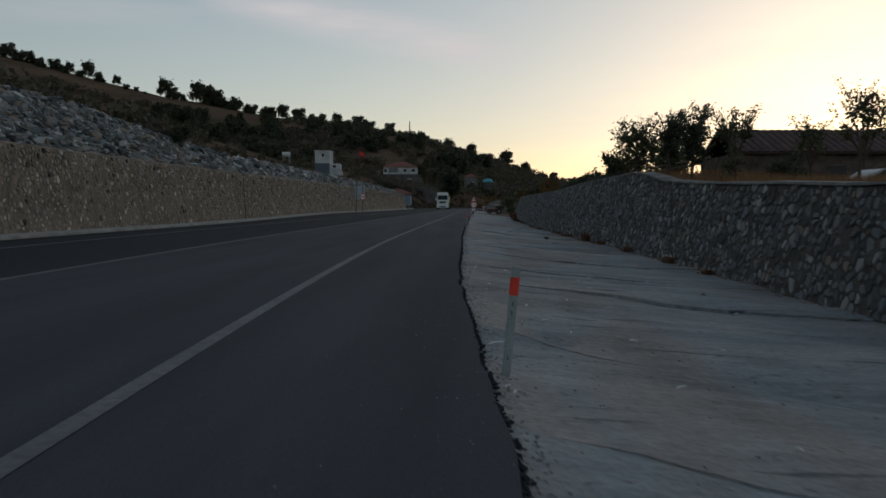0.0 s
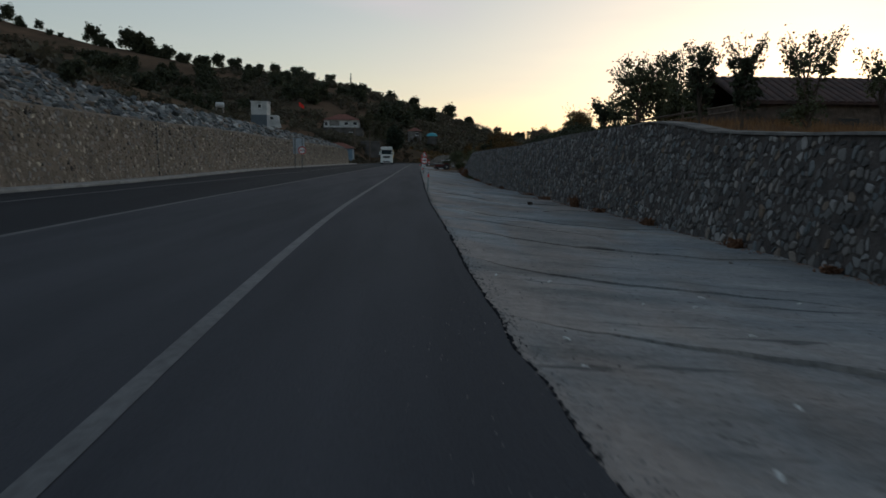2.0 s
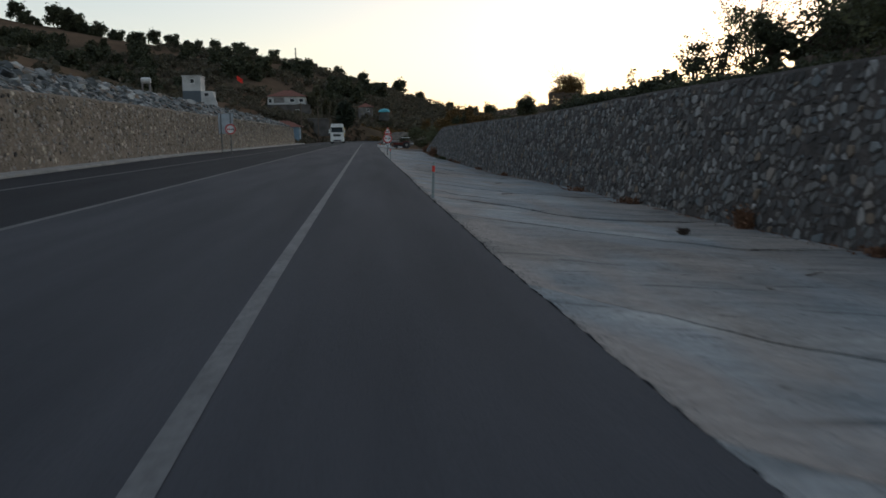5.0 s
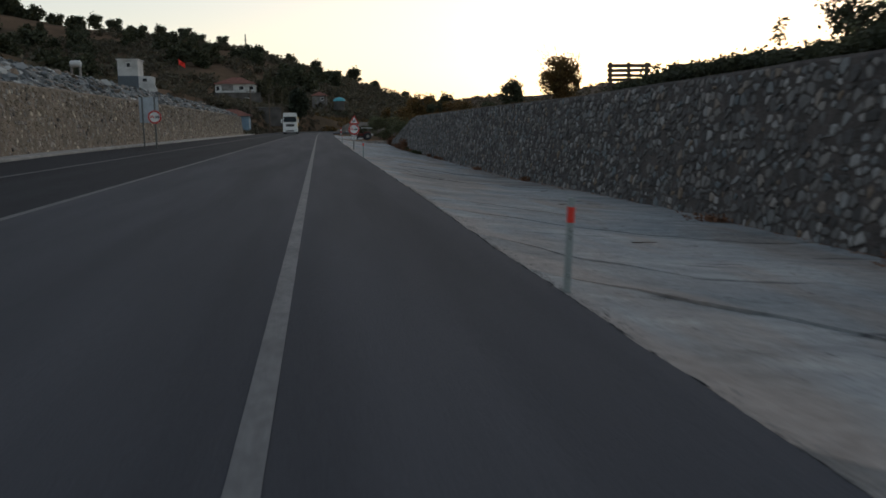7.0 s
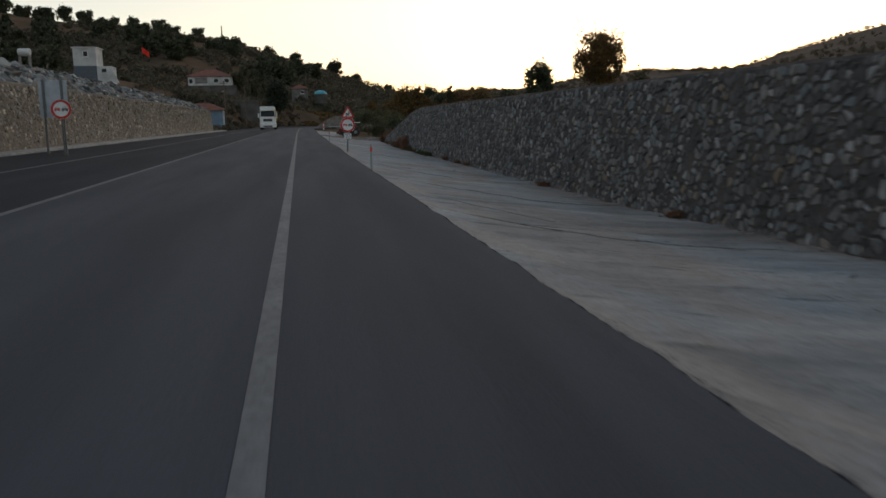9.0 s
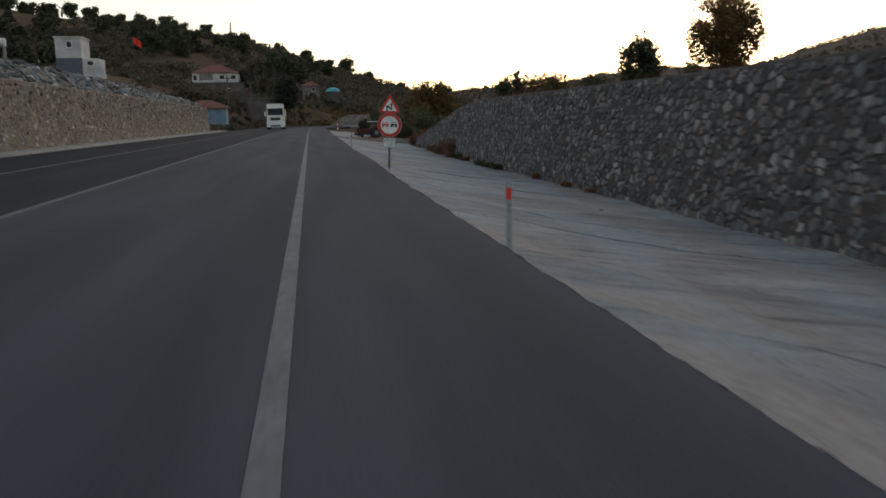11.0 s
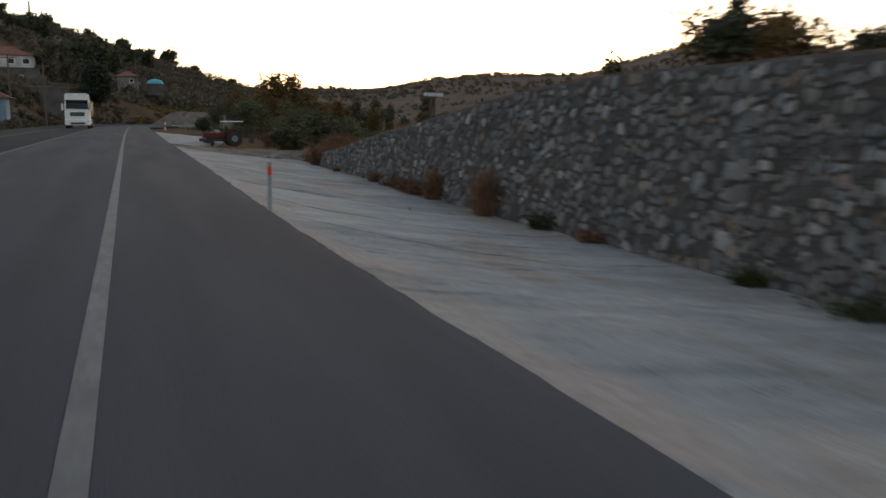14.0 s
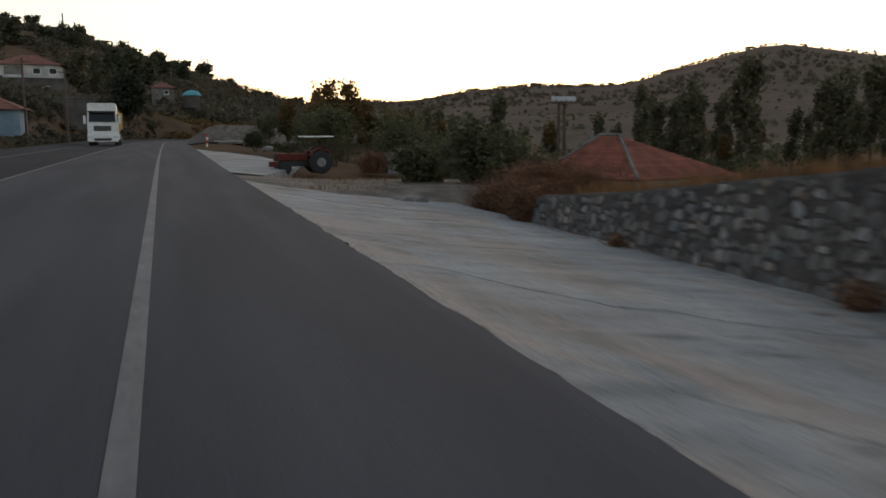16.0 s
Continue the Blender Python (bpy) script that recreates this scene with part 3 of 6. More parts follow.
def build_apron():
    rng = random.Random(5)
    apron = tagged(new("concrete_channel"), "rough poured concrete drainage apron sloping to the wall", "pavement", kind="structure")
    cuts = [4.0]
    while cuts[-1] < 150:
        cuts.append(cuts[-1] + rng.uniform(2.6, 4.6))
    cuts[-1] = 151.0
    slant = [rng.uniform(-2.8, -1.2) if c < 50 else rng.uniform(-4.4, -2.4) for c in cuts]
    slant[-1] = -0.3
    nx, ny = 34, 16
    for k in range(len(cuts) - 1):
        v, f = [], []
        hump = rng.uniform(0.015, 0.055)
        tilt = rng.uniform(0.004, 0.022) * (0.45 + 0.55 * (cuts[k] < 70))
        for j in range(ny + 1):
            for i in range(nx + 1):
                t = i / nx
                lo = cuts[k] + slant[k] * (1 - (1 - t) ** 2.4) + ragged(t, k) + 0.002
                hi = cuts[k + 1] + slant[k + 1] * (1 - (1 - t) ** 2.4) + ragged(t, k + 1) - 0.002
                u = j / ny
                y = lo + (hi - lo) * u
                yy = min(max(y, 0.5), 151)
                z = apron_z(yy, t) + trowel(apron_x(yy, t), y) * ease(t * 12) + tilt * ease(t * 4) * (0.5 - u) * (1.1 + 1.8 * wob(t * 3.1, k, 1.0, 5)) * ease((150 - yy) / 30 + 0.35) + hump * (math.sin(math.pi * u) ** 0.8 - 0.6) * ease((t - 0.08) * 2.2) * (1 - 0.75 * ease((t - 0.7) / 0.3))
                v.append((apron_x(yy, t), y, z))
        w = nx + 1
        f = [(j * w + i, j * w + i + 1, j * w + w + i + 1, j * w + w + i) for j in range(ny) for i in range(nx)]
        # edges that go down
        b = len(v)
        loop = [i for i in range(w)] + [j * w + nx for j in range(1, ny + 1)] + [ny * w + i for i in range(nx - 1, -1, -1)] + [j * w for j in range(ny - 1, 0, -1)]
        for q in loop:
            v.append((v[q][0], v[q][1], v[q][2] - 0.14))
        m = len(loop)
        f += [(loop[i], b + i, b + (i + 1) % m, loop[(i + 1) % m]) for i in range(m)]
        slab = raw("concrete_slab", v, f, CONCRETE, apron, smooth=False)
        near = slab.data.attributes.new("silt", "FLOAT", "POINT")
        near.data.foreach_set("value", [math.exp(-max(0.0, p[0] - road_edge(p[1])) / 0.95) * (1.2 - 0.95 * min(1, (q // w) / ny)) for q, p in enumerate(v)])
    # dead leaves and grit at the foot of the wall
    lv, lf = [], []
    for _ in range(5200):
        y = rng.uniform(30, 143)
        if noise.noise((y * 0.35, 3.0, 0.0)) < rng.uniform(-0.5, 0.35):
            continue
        t = 1 - abs(rng.gauss(0, 0.022))
        s = rng.uniform(0.012, 0.035)
        x, z, a = apron_x(y, t) - 0.13, apron_z(y, t) + 0.012, rng.uniform(0, 6.3)
        c, d, k = math.cos(a) * s, math.sin(a) * s, len(lv)
        lv += [(x - c, y - d, z), (x + d * 0.5, y - c * 0.5, z + rng.uniform(0, 0.02)), (x + c, y + d, z + rng.uniform(0, 0.015)), (x - d * 0.5, y + c * 0.5, z)]
        lf.append((k, k + 1, k + 2, k + 3))
    tagged(raw("dead_leaves", lv, lf, BROWNWEED), "rusty dead leaves drifted at the foot of the wall", "leaves", kind="stuff")
    # gravel and broken edge along the asphalt
    gv, gf = [], []
    for _ in range(4200):
        y = rng.uniform(28, 75) if rng.random() < 0.8 else rng.uniform(75, 148)
        t = min(0.9, abs(rng.gauss(0, 0.017)) + 0.001)
        s = rng.uniform(0.003, 0.011)
        pebble(gv, gf, apron_x(y, t), y, apron_z(y, t) + s * 0.3, s, rng)
    for _ in range(500):
        y, t = rng.uniform(28, 148), rng.random() ** 0.7
        s = rng.uniform(0.004, 0.014)
        pebble(gv, gf, apron_x(y, t), y, apron_z(y, t) + s * 0.3, s, rng)
    for _ in range(160):
        y = rng.uniform(28, 40)
        s = rng.uniform(0.003, 0.006)
        x = road_edge(y) - abs(rng.gauss(0, 0.4))
        pebble(gv, gf, x, y, road_z(x - axis(y)) + s * 0.3, s, rng)
    tv, tf = [], []
    for _ in range(520):
        y, t = rng.uniform(28, 52), rng.random() ** 1.8 * 0.7
        s = rng.uniform(0.003, 0.008)
        pebble(tv, tf, apron_x(y, t), y, apron_z(y, t) + s * 0.4, s, rng)
    for _ in range(5200):
        y = rng.uniform(27, 110) if rng.random() < 0.85 else rng.uniform(110, 150)
        s = rng.uniform(0.006, 0.02)
        x = road_edge(y) + 0.012 + rng.gauss(0, 0.014)
        pebble(tv, tf, x, y, road_z(road_edge(y) - axis(y)) - 0.02 - 0.6 * max(0, x - road_edge(y)), s, rng)
    tagged(raw("asphalt_crumbs", tv, tf, ASPHALT_NEW), "dark crumbs broken from the asphalt edge and strewn over the concrete", "gravel", kind="stuff")
    tagged(raw("loose_gravel", gv, gf, GRAVEL), "small loose gravel along the broken asphalt edge", "gravel", kind="stuff")


ICO = None


def ico():
    global ICO
    if ICO is None:
        bm = bmesh.new()
        bmesh.ops.create_icosphere(bm, subdivisions=1, radius=1)
        bm.verts.ensure_lookup_table()
        ICO = ([v.co.copy() for v in bm.verts], [[v.index for v in f.verts] for f in bm.faces])
        bm.free()
    return ICO


def pebble(verts, faces, x, y, z, s, rng, flat=0.7):
    """An angular lump added to a running mesh."""
    vs, fs = ico()
    b = len(verts)
    turn = Euler((rng.uniform(-0.5, 0.5), rng.uniform(-0.5, 0.5), rng.uniform(0, 6.3))).to_matrix()
    sx, sy, sz = s * rng.uniform(0.8, 1.5), s * rng.uniform(0.7, 1.1), s * flat * rng.uniform(0.7, 1.1)
    for p in vs:
        q = turn @ Vector((p.x * sx, p.y * sy, p.z * sz)) * rng.uniform(0.82, 1.15)
        verts.append((x + q.x, y + q.y, z + q.z))
    faces += [tuple(b + i for i in f) for f in fs]


build_apron()


# ---- stone walls ----
def clip(poly, px, py, nx, ny):
    out = []
    k = len(poly)
    for i in range(k):
        a, b = poly[i], poly[(i + 1) % k]
        da, db = (a[0] - px) * nx + (a[1] - py) * ny, (b[0] - px) * nx + (b[1] - py) * ny
        if da <= 0:
            out.append(a)
        if (da < 0 < db) or (db < 0 < da):
            t = da / (da - db)
            out.append((a[0] + (b[0] - a[0]) * t, a[1] + (b[1] - a[1]) * t))
    return out


def rubble(s0, s1, height, cw, ch, seed, gap):
    """Irregular stones of a rubble wall: outlines in (along, up)."""
    rng = random.Random(seed)
    hmax = max(height(s0 + (s1 - s0) * i / 200) for i in range(201))
    nr, nc = int(hmax / ch) + 2, int((s1 - s0) / cw) + 1
    seeds = [[(s0 + (c + 0.5 * (r % 2) + rng.uniform(-0.42, 0.42)) * cw, (r + 0.5 + rng.uniform(-0.42, 0.42)) * ch) for c in range(nc)] for r in range(nr)]
    heft = [[rng.uniform(-1, 1) for c in range(nc)] for r in range(nr)]
    cells = []
    for r in range(nr):
        for c in range(nc):
            x, y = seeds[r][c]
            if y > height(min(max(x, s0), s1)) - 0.03 or rng.random() < 0.09:
                continue
            poly = [(x - cw * 1.2, y - ch * 1.2), (x + cw * 1.2, y - ch * 1.2), (x + cw * 1.2, y + ch * 1.2), (x - cw * 1.2, y + ch * 1.2)]
            g = gap * rng.uniform(0.5, 1.5)
            for dr in (-2, -1, 0, 1, 2):
                if not 0 <= r + dr < nr:
                    continue
                for dc in (-2, -1, 0, 1, 2):
                    if (dr or dc) and 0 <= c + dc < nc:
                        qx, qy = seeds[r + dr][c + dc]
                        dx, dy = qx - x, qy - y
                        d = math.hypot(dx, dy)
                        if 1e-6 < d < 2.6 * max(cw, ch):
                            k = 0.5 + 0.15 * (heft[r][c] - heft[r + dr][c + dc])
                            poly = clip(poly, x + dx * k - dx / d * g, y + dy * k - dy / d * g, dx / d, dy / d)
                            if len(poly) < 3:
                                break
                if len(poly) < 3:
                    break
            h = height(min(max(x, s0), s1)) - 0.02
            poly = clip(clip(poly, 0, 0.01, 0, -1), 0, h, 0, 1) if len(poly) >= 3 else poly
            if len(poly) < 3:
                continue
            area = abs(sum(poly[i][0] * poly[(i + 1) % len(poly)][1] - poly[(i + 1) % len(poly)][0] * poly[i][1] for i in range(len(poly)))) / 2
            if area < 0.0025:
                continue
            cut = []
            for i in range(len(poly)):
                a, b = poly[i], poly[(i + 1) % len(poly)]
                q = rng.uniform(0.08, 0.22)
                if rng.random() < 0.5:
                    cut.append((a[0] + (b[0] - a[0]) * q, a[1] + (b[1] - a[1]) * q))
                cut.append((b[0] + (a[0] - b[0]) * q, b[1] + (a[1] - b[1]) * q))
            cells.append((x, y, cut[:14]))
    return cells


def stone(cell, place, rng, verts, faces, bulge=1.0):
    """One stone, bulging from the mortar. place(along, up, out) gives the point."""
    x, y, poly = cell
    cx, cy = sum(p[0] for p in poly) / len(poly), sum(p[1] for p in poly) / len(poly)
    out = rng.uniform(0.006, 0.034) * bulge
    tx, ty = rng.uniform(-0.12, 0.12), rng.uniform(-0.12, 0.12)
    b, k = len(verts), len(poly)
    rings = ((1.0, -0.025), (0.97, out * 0.55), (0.74, out)) if bulge > 0.5 else ((1.0, -0.025), (0.86, out))
    for scale, o in rings:
        for px, py in poly:
            qx, qy = cx + (px - cx) * scale, cy + (py - cy) * scale
            verts.append(place(qx, qy, o + (tx * (qx - cx) + ty * (qy - cy)) * (o > 0) + (rng.uniform(-0.004, 0.004))))
    verts.append(place(cx, cy, out * rng.uniform(0.85, 1.15)))
    top = len(rings) - 1
    for r in range(top):
        faces += [(b + r * k + i, b + r * k + (i + 1) % k, b + (r + 1) * k + (i + 1) % k, b + (r + 1) * k + i) for i in range(k)]
    faces += [(b + top * k + i, b + top * k + (i + 1) % k, b + (top + 1) * k) for i in range(k)]


def build_right_wall():
    rng = random.Random(21)
    ys = steps([(0, 143.2, 0.5)])
    v, f = [], []
    for y in ys:
        zb, zt = wall_base(y), wall_top(y)
        b, t = wall_x(y, zb), wall_x(y, zt)
        o = 0.008 * wob(y, 0, 2)
        v += [(b - 0.05 + o, y, zb - 0.5), (b + o, y, zb), ((b + t) / 2 + 0.01 * wob(y, 2, 1.5), y, (zb + zt) / 2), (t - o, y, zt - 0.03), (t + 0.03, y, zt + 0.02), (t + 0.42, y, zt + 0.03 + o), (t + 0.5, y, zt - 0.05), (b + 0.9, y, zb - 0.5)]
    k = 8
    f = [(j * k + i, j * k + (i + 1) % k, j * k + k + (i + 1) % k, j * k + k + i) for j in range(len(ys) - 1) for i in range(k)]
    f += [tuple(range(k)), tuple(range(len(v) - k, len(v)))[::-1]]
    wall = tagged(raw("wall_right", v, f, MORTAR_R), "grey rubble stone retaining wall set in mortar", "wall", kind="structure")

    def place(s, h, o):
        z = wall_base(s) + h
        return (wall_x(s, z) - o, s, z)
    cv, cyy = [], steps([(4, 56, 0.6)])
    for y in cyy:
        zt = wall_top(y)
        x = wall_x(y, zt)
        j = 0.012 * wob(y, 7, 1.7) + 0.01 * wob(y, 9, 6.0)
        cv += [(x - 0.05 + j, y, zt - 0.02), (x - 0.035 + j, y, zt + 0.022 + 1.6 * j), (x + 0.45, y, zt + 0.035 + j), (x + 0.46, y, zt - 0.02)]
    cf = [(4 * i + k, 4 * i + k + 1, 4 * i + k + 5, 4 * i + k + 4) for i in range(len(cyy) - 1) for k in range(3)]
    tagged(raw("coping", cv, cf, COPING, wall), "pale mortar coping along the wall top")
    tall = lambda s: wall_top(s) - wall_base(s)
    cells = rubble(2, 117.8, tall, 0.175, 0.138, 4, 0.021) + rubble(117.8, 143.1, tall, 0.205, 0.158, 5, 0.023)
    near = [c for c in cells if 99 < c[0] < 110 and 0.3 < c[1] < 2.1]
    rng.shuffle(near)
    single = set(id(c) for c in near[:300])
    sv, sf = [], []
    for c in cells:
        if id(c) in single:
            a, b = [], []
            stone(c, place, rng, a, b)
            raw("stone", a, b, STONE_R, wall)
        else:
            stone(c, place, rng, sv, sf)
    tagged(raw("rubble_stones", sv, sf, STONE_R, wall), "grey, white and ochre rubble stones", kind="stuff")


def build_left_wall():
    rng = random.Random(33)
    ys = steps([(0, 172, 0.8)])
    v = []
    for y in ys:
        bend = 2.6 * ease((y - 163) / 9) ** 1.5
        x = left_x(y) - bend
        zb, zt = left_base(y) - 0.1, left_top(y)
        o = 0.01 * wob(y, 9, 1.3)
        v += [(x, y, zb - 0.5), (x, y, zb), (x - 0.12 + o, y, (zb + zt) / 2), (x - 0.24, y, zt - 0.02), (x - 0.28, y, zt + 0.02), (x - 0.75, y, zt + 0.02), (x - 0.8, y, zb - 0.5)]
    k = 7
    f = [(j * k + i, j * k + (i + 1) % k, j * k + k + (i + 1) % k, j * k + k + i) for j in range(len(ys) - 1) for i in range(k)]
    f += [tuple(range(k)), tuple(range(len(v) - k, len(v)))[::-1]]
    wall = tagged(raw("wall_left", v, f, MORTAR_L), "sand-coloured rubble stone retaining wall below a rock slope", "wall", kind="structure")

    def place(s, h, o):
        z = left_base(s) - 0.1 + h
        return (left_x(s) - 2.6 * ease((s - 163) / 9) ** 1.5 - 0.09 * h + o, s, z)
    cells = rubble(20, 171.5, lambda s: left_top(s) - left_base(s) + 0.08, 0.19, 0.135, 8, 0.024)
    near = [c for c in cells if 45 < c[0] < 62]
    rng.shuffle(near)
    single = set(id(c) for c in near[:300])
    sv, sf = [], []
    for c in cells:
        if rng.random() < 0.16:
            continue
        if id(c) in single:
            a, b = [], []
            stone(c, place, rng, a, b, 0.42)
            raw("stone", a, b, STONE_L, wall)
        else:
            stone(c, place, rng, sv, sf, 0.42)
    tagged(raw("rubble_stones", sv, sf, STONE_L, wall), "warm beige rubble stones", kind="stuff")
    # expansion joint
    bm = bmesh.new()
    for i in range(10):
        z0, z1 = 0.2 + i * 0.23, 0.2 + (i + 1) * 0.23
        y0 = 68.3 + 0.03 * i
        rod(bm, (left_x(68) - 0.02 - 0.09 * (z0 - 0.1), y0, z0), (left_x(68) - 0.02 - 0.09 * (z1 - 0.1), y0 + 0.03, z1), 0.05, 0.05, 6)
    part("expansion_joint", bm, BLACK, wall, "dark vertical joint")


def slab_rock(verts, faces, x, y, z, s, rng):
    """A jagged flat fragment lying along the slope."""
    vs, fs = ico()
    b = len(verts)
    turn = Euler((rng.gauss(0, 0.35), 0.55 + rng.gauss(0, 0.35), rng.uniform(-0.9, 0.9))).to_matrix()
    sx, sy, sz = s * rng.uniform(0.7, 1.3), s * rng.uniform(0.8, 1.9), s * rng.uniform(0.28, 0.55)
    for p in vs:
        q = turn @ Vector((p.x * sx, p.y * sy, p.z * sz)) * rng.uniform(0.68, 1.22)
        verts.append((x + q.x, y + q.y, z + q.z))
    faces += [tuple(b + i for i in f) for f in fs]


def build_rock_slope():
    rng = random.Random(12)
    ys = steps([(0, 172, 1.0)])
    v, f = [], []
    for y in ys:
        x = left_x(y) - 0.5 - 2.6 * ease((y - 163) / 9) ** 1.5
        z = left_top(y) - 0.1
        c = crest(y)
        for t in (0, 0.25, 0.5, 0.75, 1.0):
            v.append((x - c * t, y, z + 0.7 * c * t + 0.06 * wob(y, t * 3, 0.9)))
        v.append((x - c - 1.2, y, z + 0.7 * c - 0.4))
    f = [(j * 6 + i, j * 6 + i + 1, j * 6 + 7 + i, j * 6 + 6 + i) for j in range(len(ys) - 1) for i in range(5)]
    slope = tagged(raw("rock_slope", v, f, GRAVEL), "steep slope covered with broken grey rock", "rock slope", kind="structure")
    rv, rf = [], []
    n = 0
    y = 20.0
    while y < 171:
        c = crest(y)
        x = left_x(y) - 0.5 - 2.6 * ease((y - 163) / 9) ** 1.5
        for _ in range(max(4, int(c * 34))):
            t = rng.random()
            s = rng.choice((0.05, 0.065, 0.08, 0.1, 0.13, 0.18)) * rng.uniform(0.75, 1.3)
            yy = y + rng.uniform(0, 0.4)
            p = (x - c * t, yy, left_top(yy) - 0.1 + 0.7 * c * t + s * 0.2)
            if 44 < yy < 66 and n < 300 and s > 0.12:
                a, b = [], []
                slab_rock(a, b, *p, s, rng)
                raw("rock", a, b, ROCK, slope)
                n += 1
            else:
                slab_rock(rv, rf, *p, s, rng)
        y += 0.4
    tagged(raw("broken_rock", rv, rf, ROCK, slope), "angular grey and brown broken rock", kind="stuff")


build_right_wall()
build_left_wall()
build_rock_slope()


# ---- plants ----
def leafy(verts, faces, centre, radii, count, size, rng, gaps=0.0, lumps=1.0):
    """Small leaf blades scattered in a lumpy crown."""
    cx, cy, cz = centre
    seed = rng.uniform(0, 100)
    made = 0
    while made < count:
        d = Vector((rng.gauss(0, 1), rng.gauss(0, 1), rng.gauss(0, 1))).normalized()
        lump = 0.78 + 0.5 * lumps * noise.noise(d * 1.7 + Vector((seed, 0, 0))) + 0.25 * lumps * noise.noise(d * 4 + Vector((0, seed, 0)))
        r = lump * rng.random() ** 0.4 * (1 if rng.random() < 0.85 else rng.uniform(1.0, 1.22))
        p = Vector((cx + d.x * r * radii[0], cy + d.y * r * radii[1], cz + d.z * r * radii[2]))
        if gaps and noise.noise(p * (2.2 / max(radii[0], 0.5)) + Vector((seed, seed, 0))) < gaps - 0.3:
            made += 0.15
            continue
        blade(verts, faces, p, size * rng.uniform(0.6, 1.4), rng)
        made += 1


def blade(verts, faces, p, s, rng):
    u = Vector((rng.gauss(0, 1), rng.gauss(0, 1), rng.gauss(0, 0.8))).normalized()
    w = u.cross(Vector((rng.gauss(0, 1), rng.gauss(0, 1), rng.gauss(0, 1)))).normalized() * s * 0.42
    u = u * s * 0.6
    b = len(verts)
    verts += [tuple(p - u), tuple(p + w), tuple(p + u), tuple(p - w)]
    faces.append((b, b + 1, b + 2, b + 3))


def limb(bm, a, b, r0, r1, rng, bends=3):
    """One bent tapering tube."""
    a, b = Vector(a), Vector(b)
    pts = [a.lerp(b, i / bends) + Vector((rng.uniform(-1, 1), rng.uniform(-1, 1), 0)) * (0.05 * (b - a).length if 0 < i < bends else 0) for i in range(bends + 1)]
    side = (b - a).orthogonal().normalized()
    up = (b - a).cross(side).normalized()
    rings = []
    for i, p in enumerate(pts):
        r = r0 + (r1 - r0) * i / bends
        rings.append([bm.verts.new(p + (side * math.cos(k * math.pi / 3) + up * math.sin(k * math.pi / 3)) * r) for k in range(6)])
    for p, q in zip(rings, rings[1:]):
        for k in range(6):
            bm.faces.new((p[k], p[(k + 1) % 6], q[(k + 1) % 6], q[k]))
    bm.faces.new(rings[0][::-1])
    bm.faces.new(rings[-1])
    return bm


def tree(x, y, z, height, spread, label, category="tree", group="", leaves=1500, size=0.16, mat=None, trunk=0.25, seed=1, gaps=0.35, columns=1.0, sprays=0, branches=True, ball=0.0):
    """Tapered trunk, limbs and a crown of many leaves in clumps."""
    rng = random.Random(seed)
    t = thing("tree" if category == "tree" else category.replace(" ", "_"), x, y, z, label, category, group)
    r0 = 0.016 * height + 0.015
    part("trunk", limb(bmesh.new(), (0, 0, -0.3), (0, 0, height * 0.75), r0, r0 * 0.3, rng), BARK, t)
    v, f = [], []
    clumps = 7 + int(4 * columns)
    base = height * trunk
    for i in range(clumps):
        a = 2 * math.pi * i / clumps * 2.4 + rng.uniform(-0.4, 0.4)
        hgt = base + (height - base) * rng.uniform(0.15, 0.85)
        fall = 1 - 0.55 * abs((hgt - base) / (height - base) - 0.4)
        rad = spread * fall * rng.uniform(0.3, 0.62)
        q = (math.cos(a) * rad, math.sin(a) * rad, hgt)
        if branches:
            part("branch", limb(bmesh.new(), (0, 0, base * 0.7 + (hgt - base) * 0.35), q, r0 * 0.45, r0 * 0.12, rng), BARK, t)
        cr = spread * rng.uniform(0.36, 0.56)
        leafy(v, f, q, (cr, cr, cr * columns * rng.uniform(0.75, 1.1)), leaves * (1 - ball) / (clumps + 2), size, rng, gaps)
    leafy(v, f, (0, 0, base + (height - base) * 0.52), (spread * (0.6 + 0.42 * ball), spread * (0.6 + 0.42 * ball), (height - base) * (0.42 + 0.12 * ball)), leaves * (2 * (1 - ball) / (clumps + 2) + ball), size, rng, gaps, 1 - 0.8 * ball)
    for i in range(sprays):
        a, l = rng.uniform(0, 6.3), rng.uniform(0.16, 0.4) * height
        s0 = Vector((math.cos(a) * spread * 0.45, math.sin(a) * spread * 0.45, height * rng.uniform(0.55, 0.85)))
        s1 = s0 + Vector((math.cos(a) * l * 0.45, math.sin(a) * l * 0.45, l * 0.75))
        part("shoot", limb(bmesh.new(), s0, s1, 0.01, 0.004, rng), BARK, t)
        for k in range(22):
            p = s0.lerp(s1, rng.random()) + Vector((rng.gauss(0, 0.06), rng.gauss(0, 0.06), rng.gauss(0, 0.05)))
            blade(v, f, p, size * rng.uniform(0.6, 1.1), rng)
    raw("crown", v, f, mat or LEAF, t)
    return t


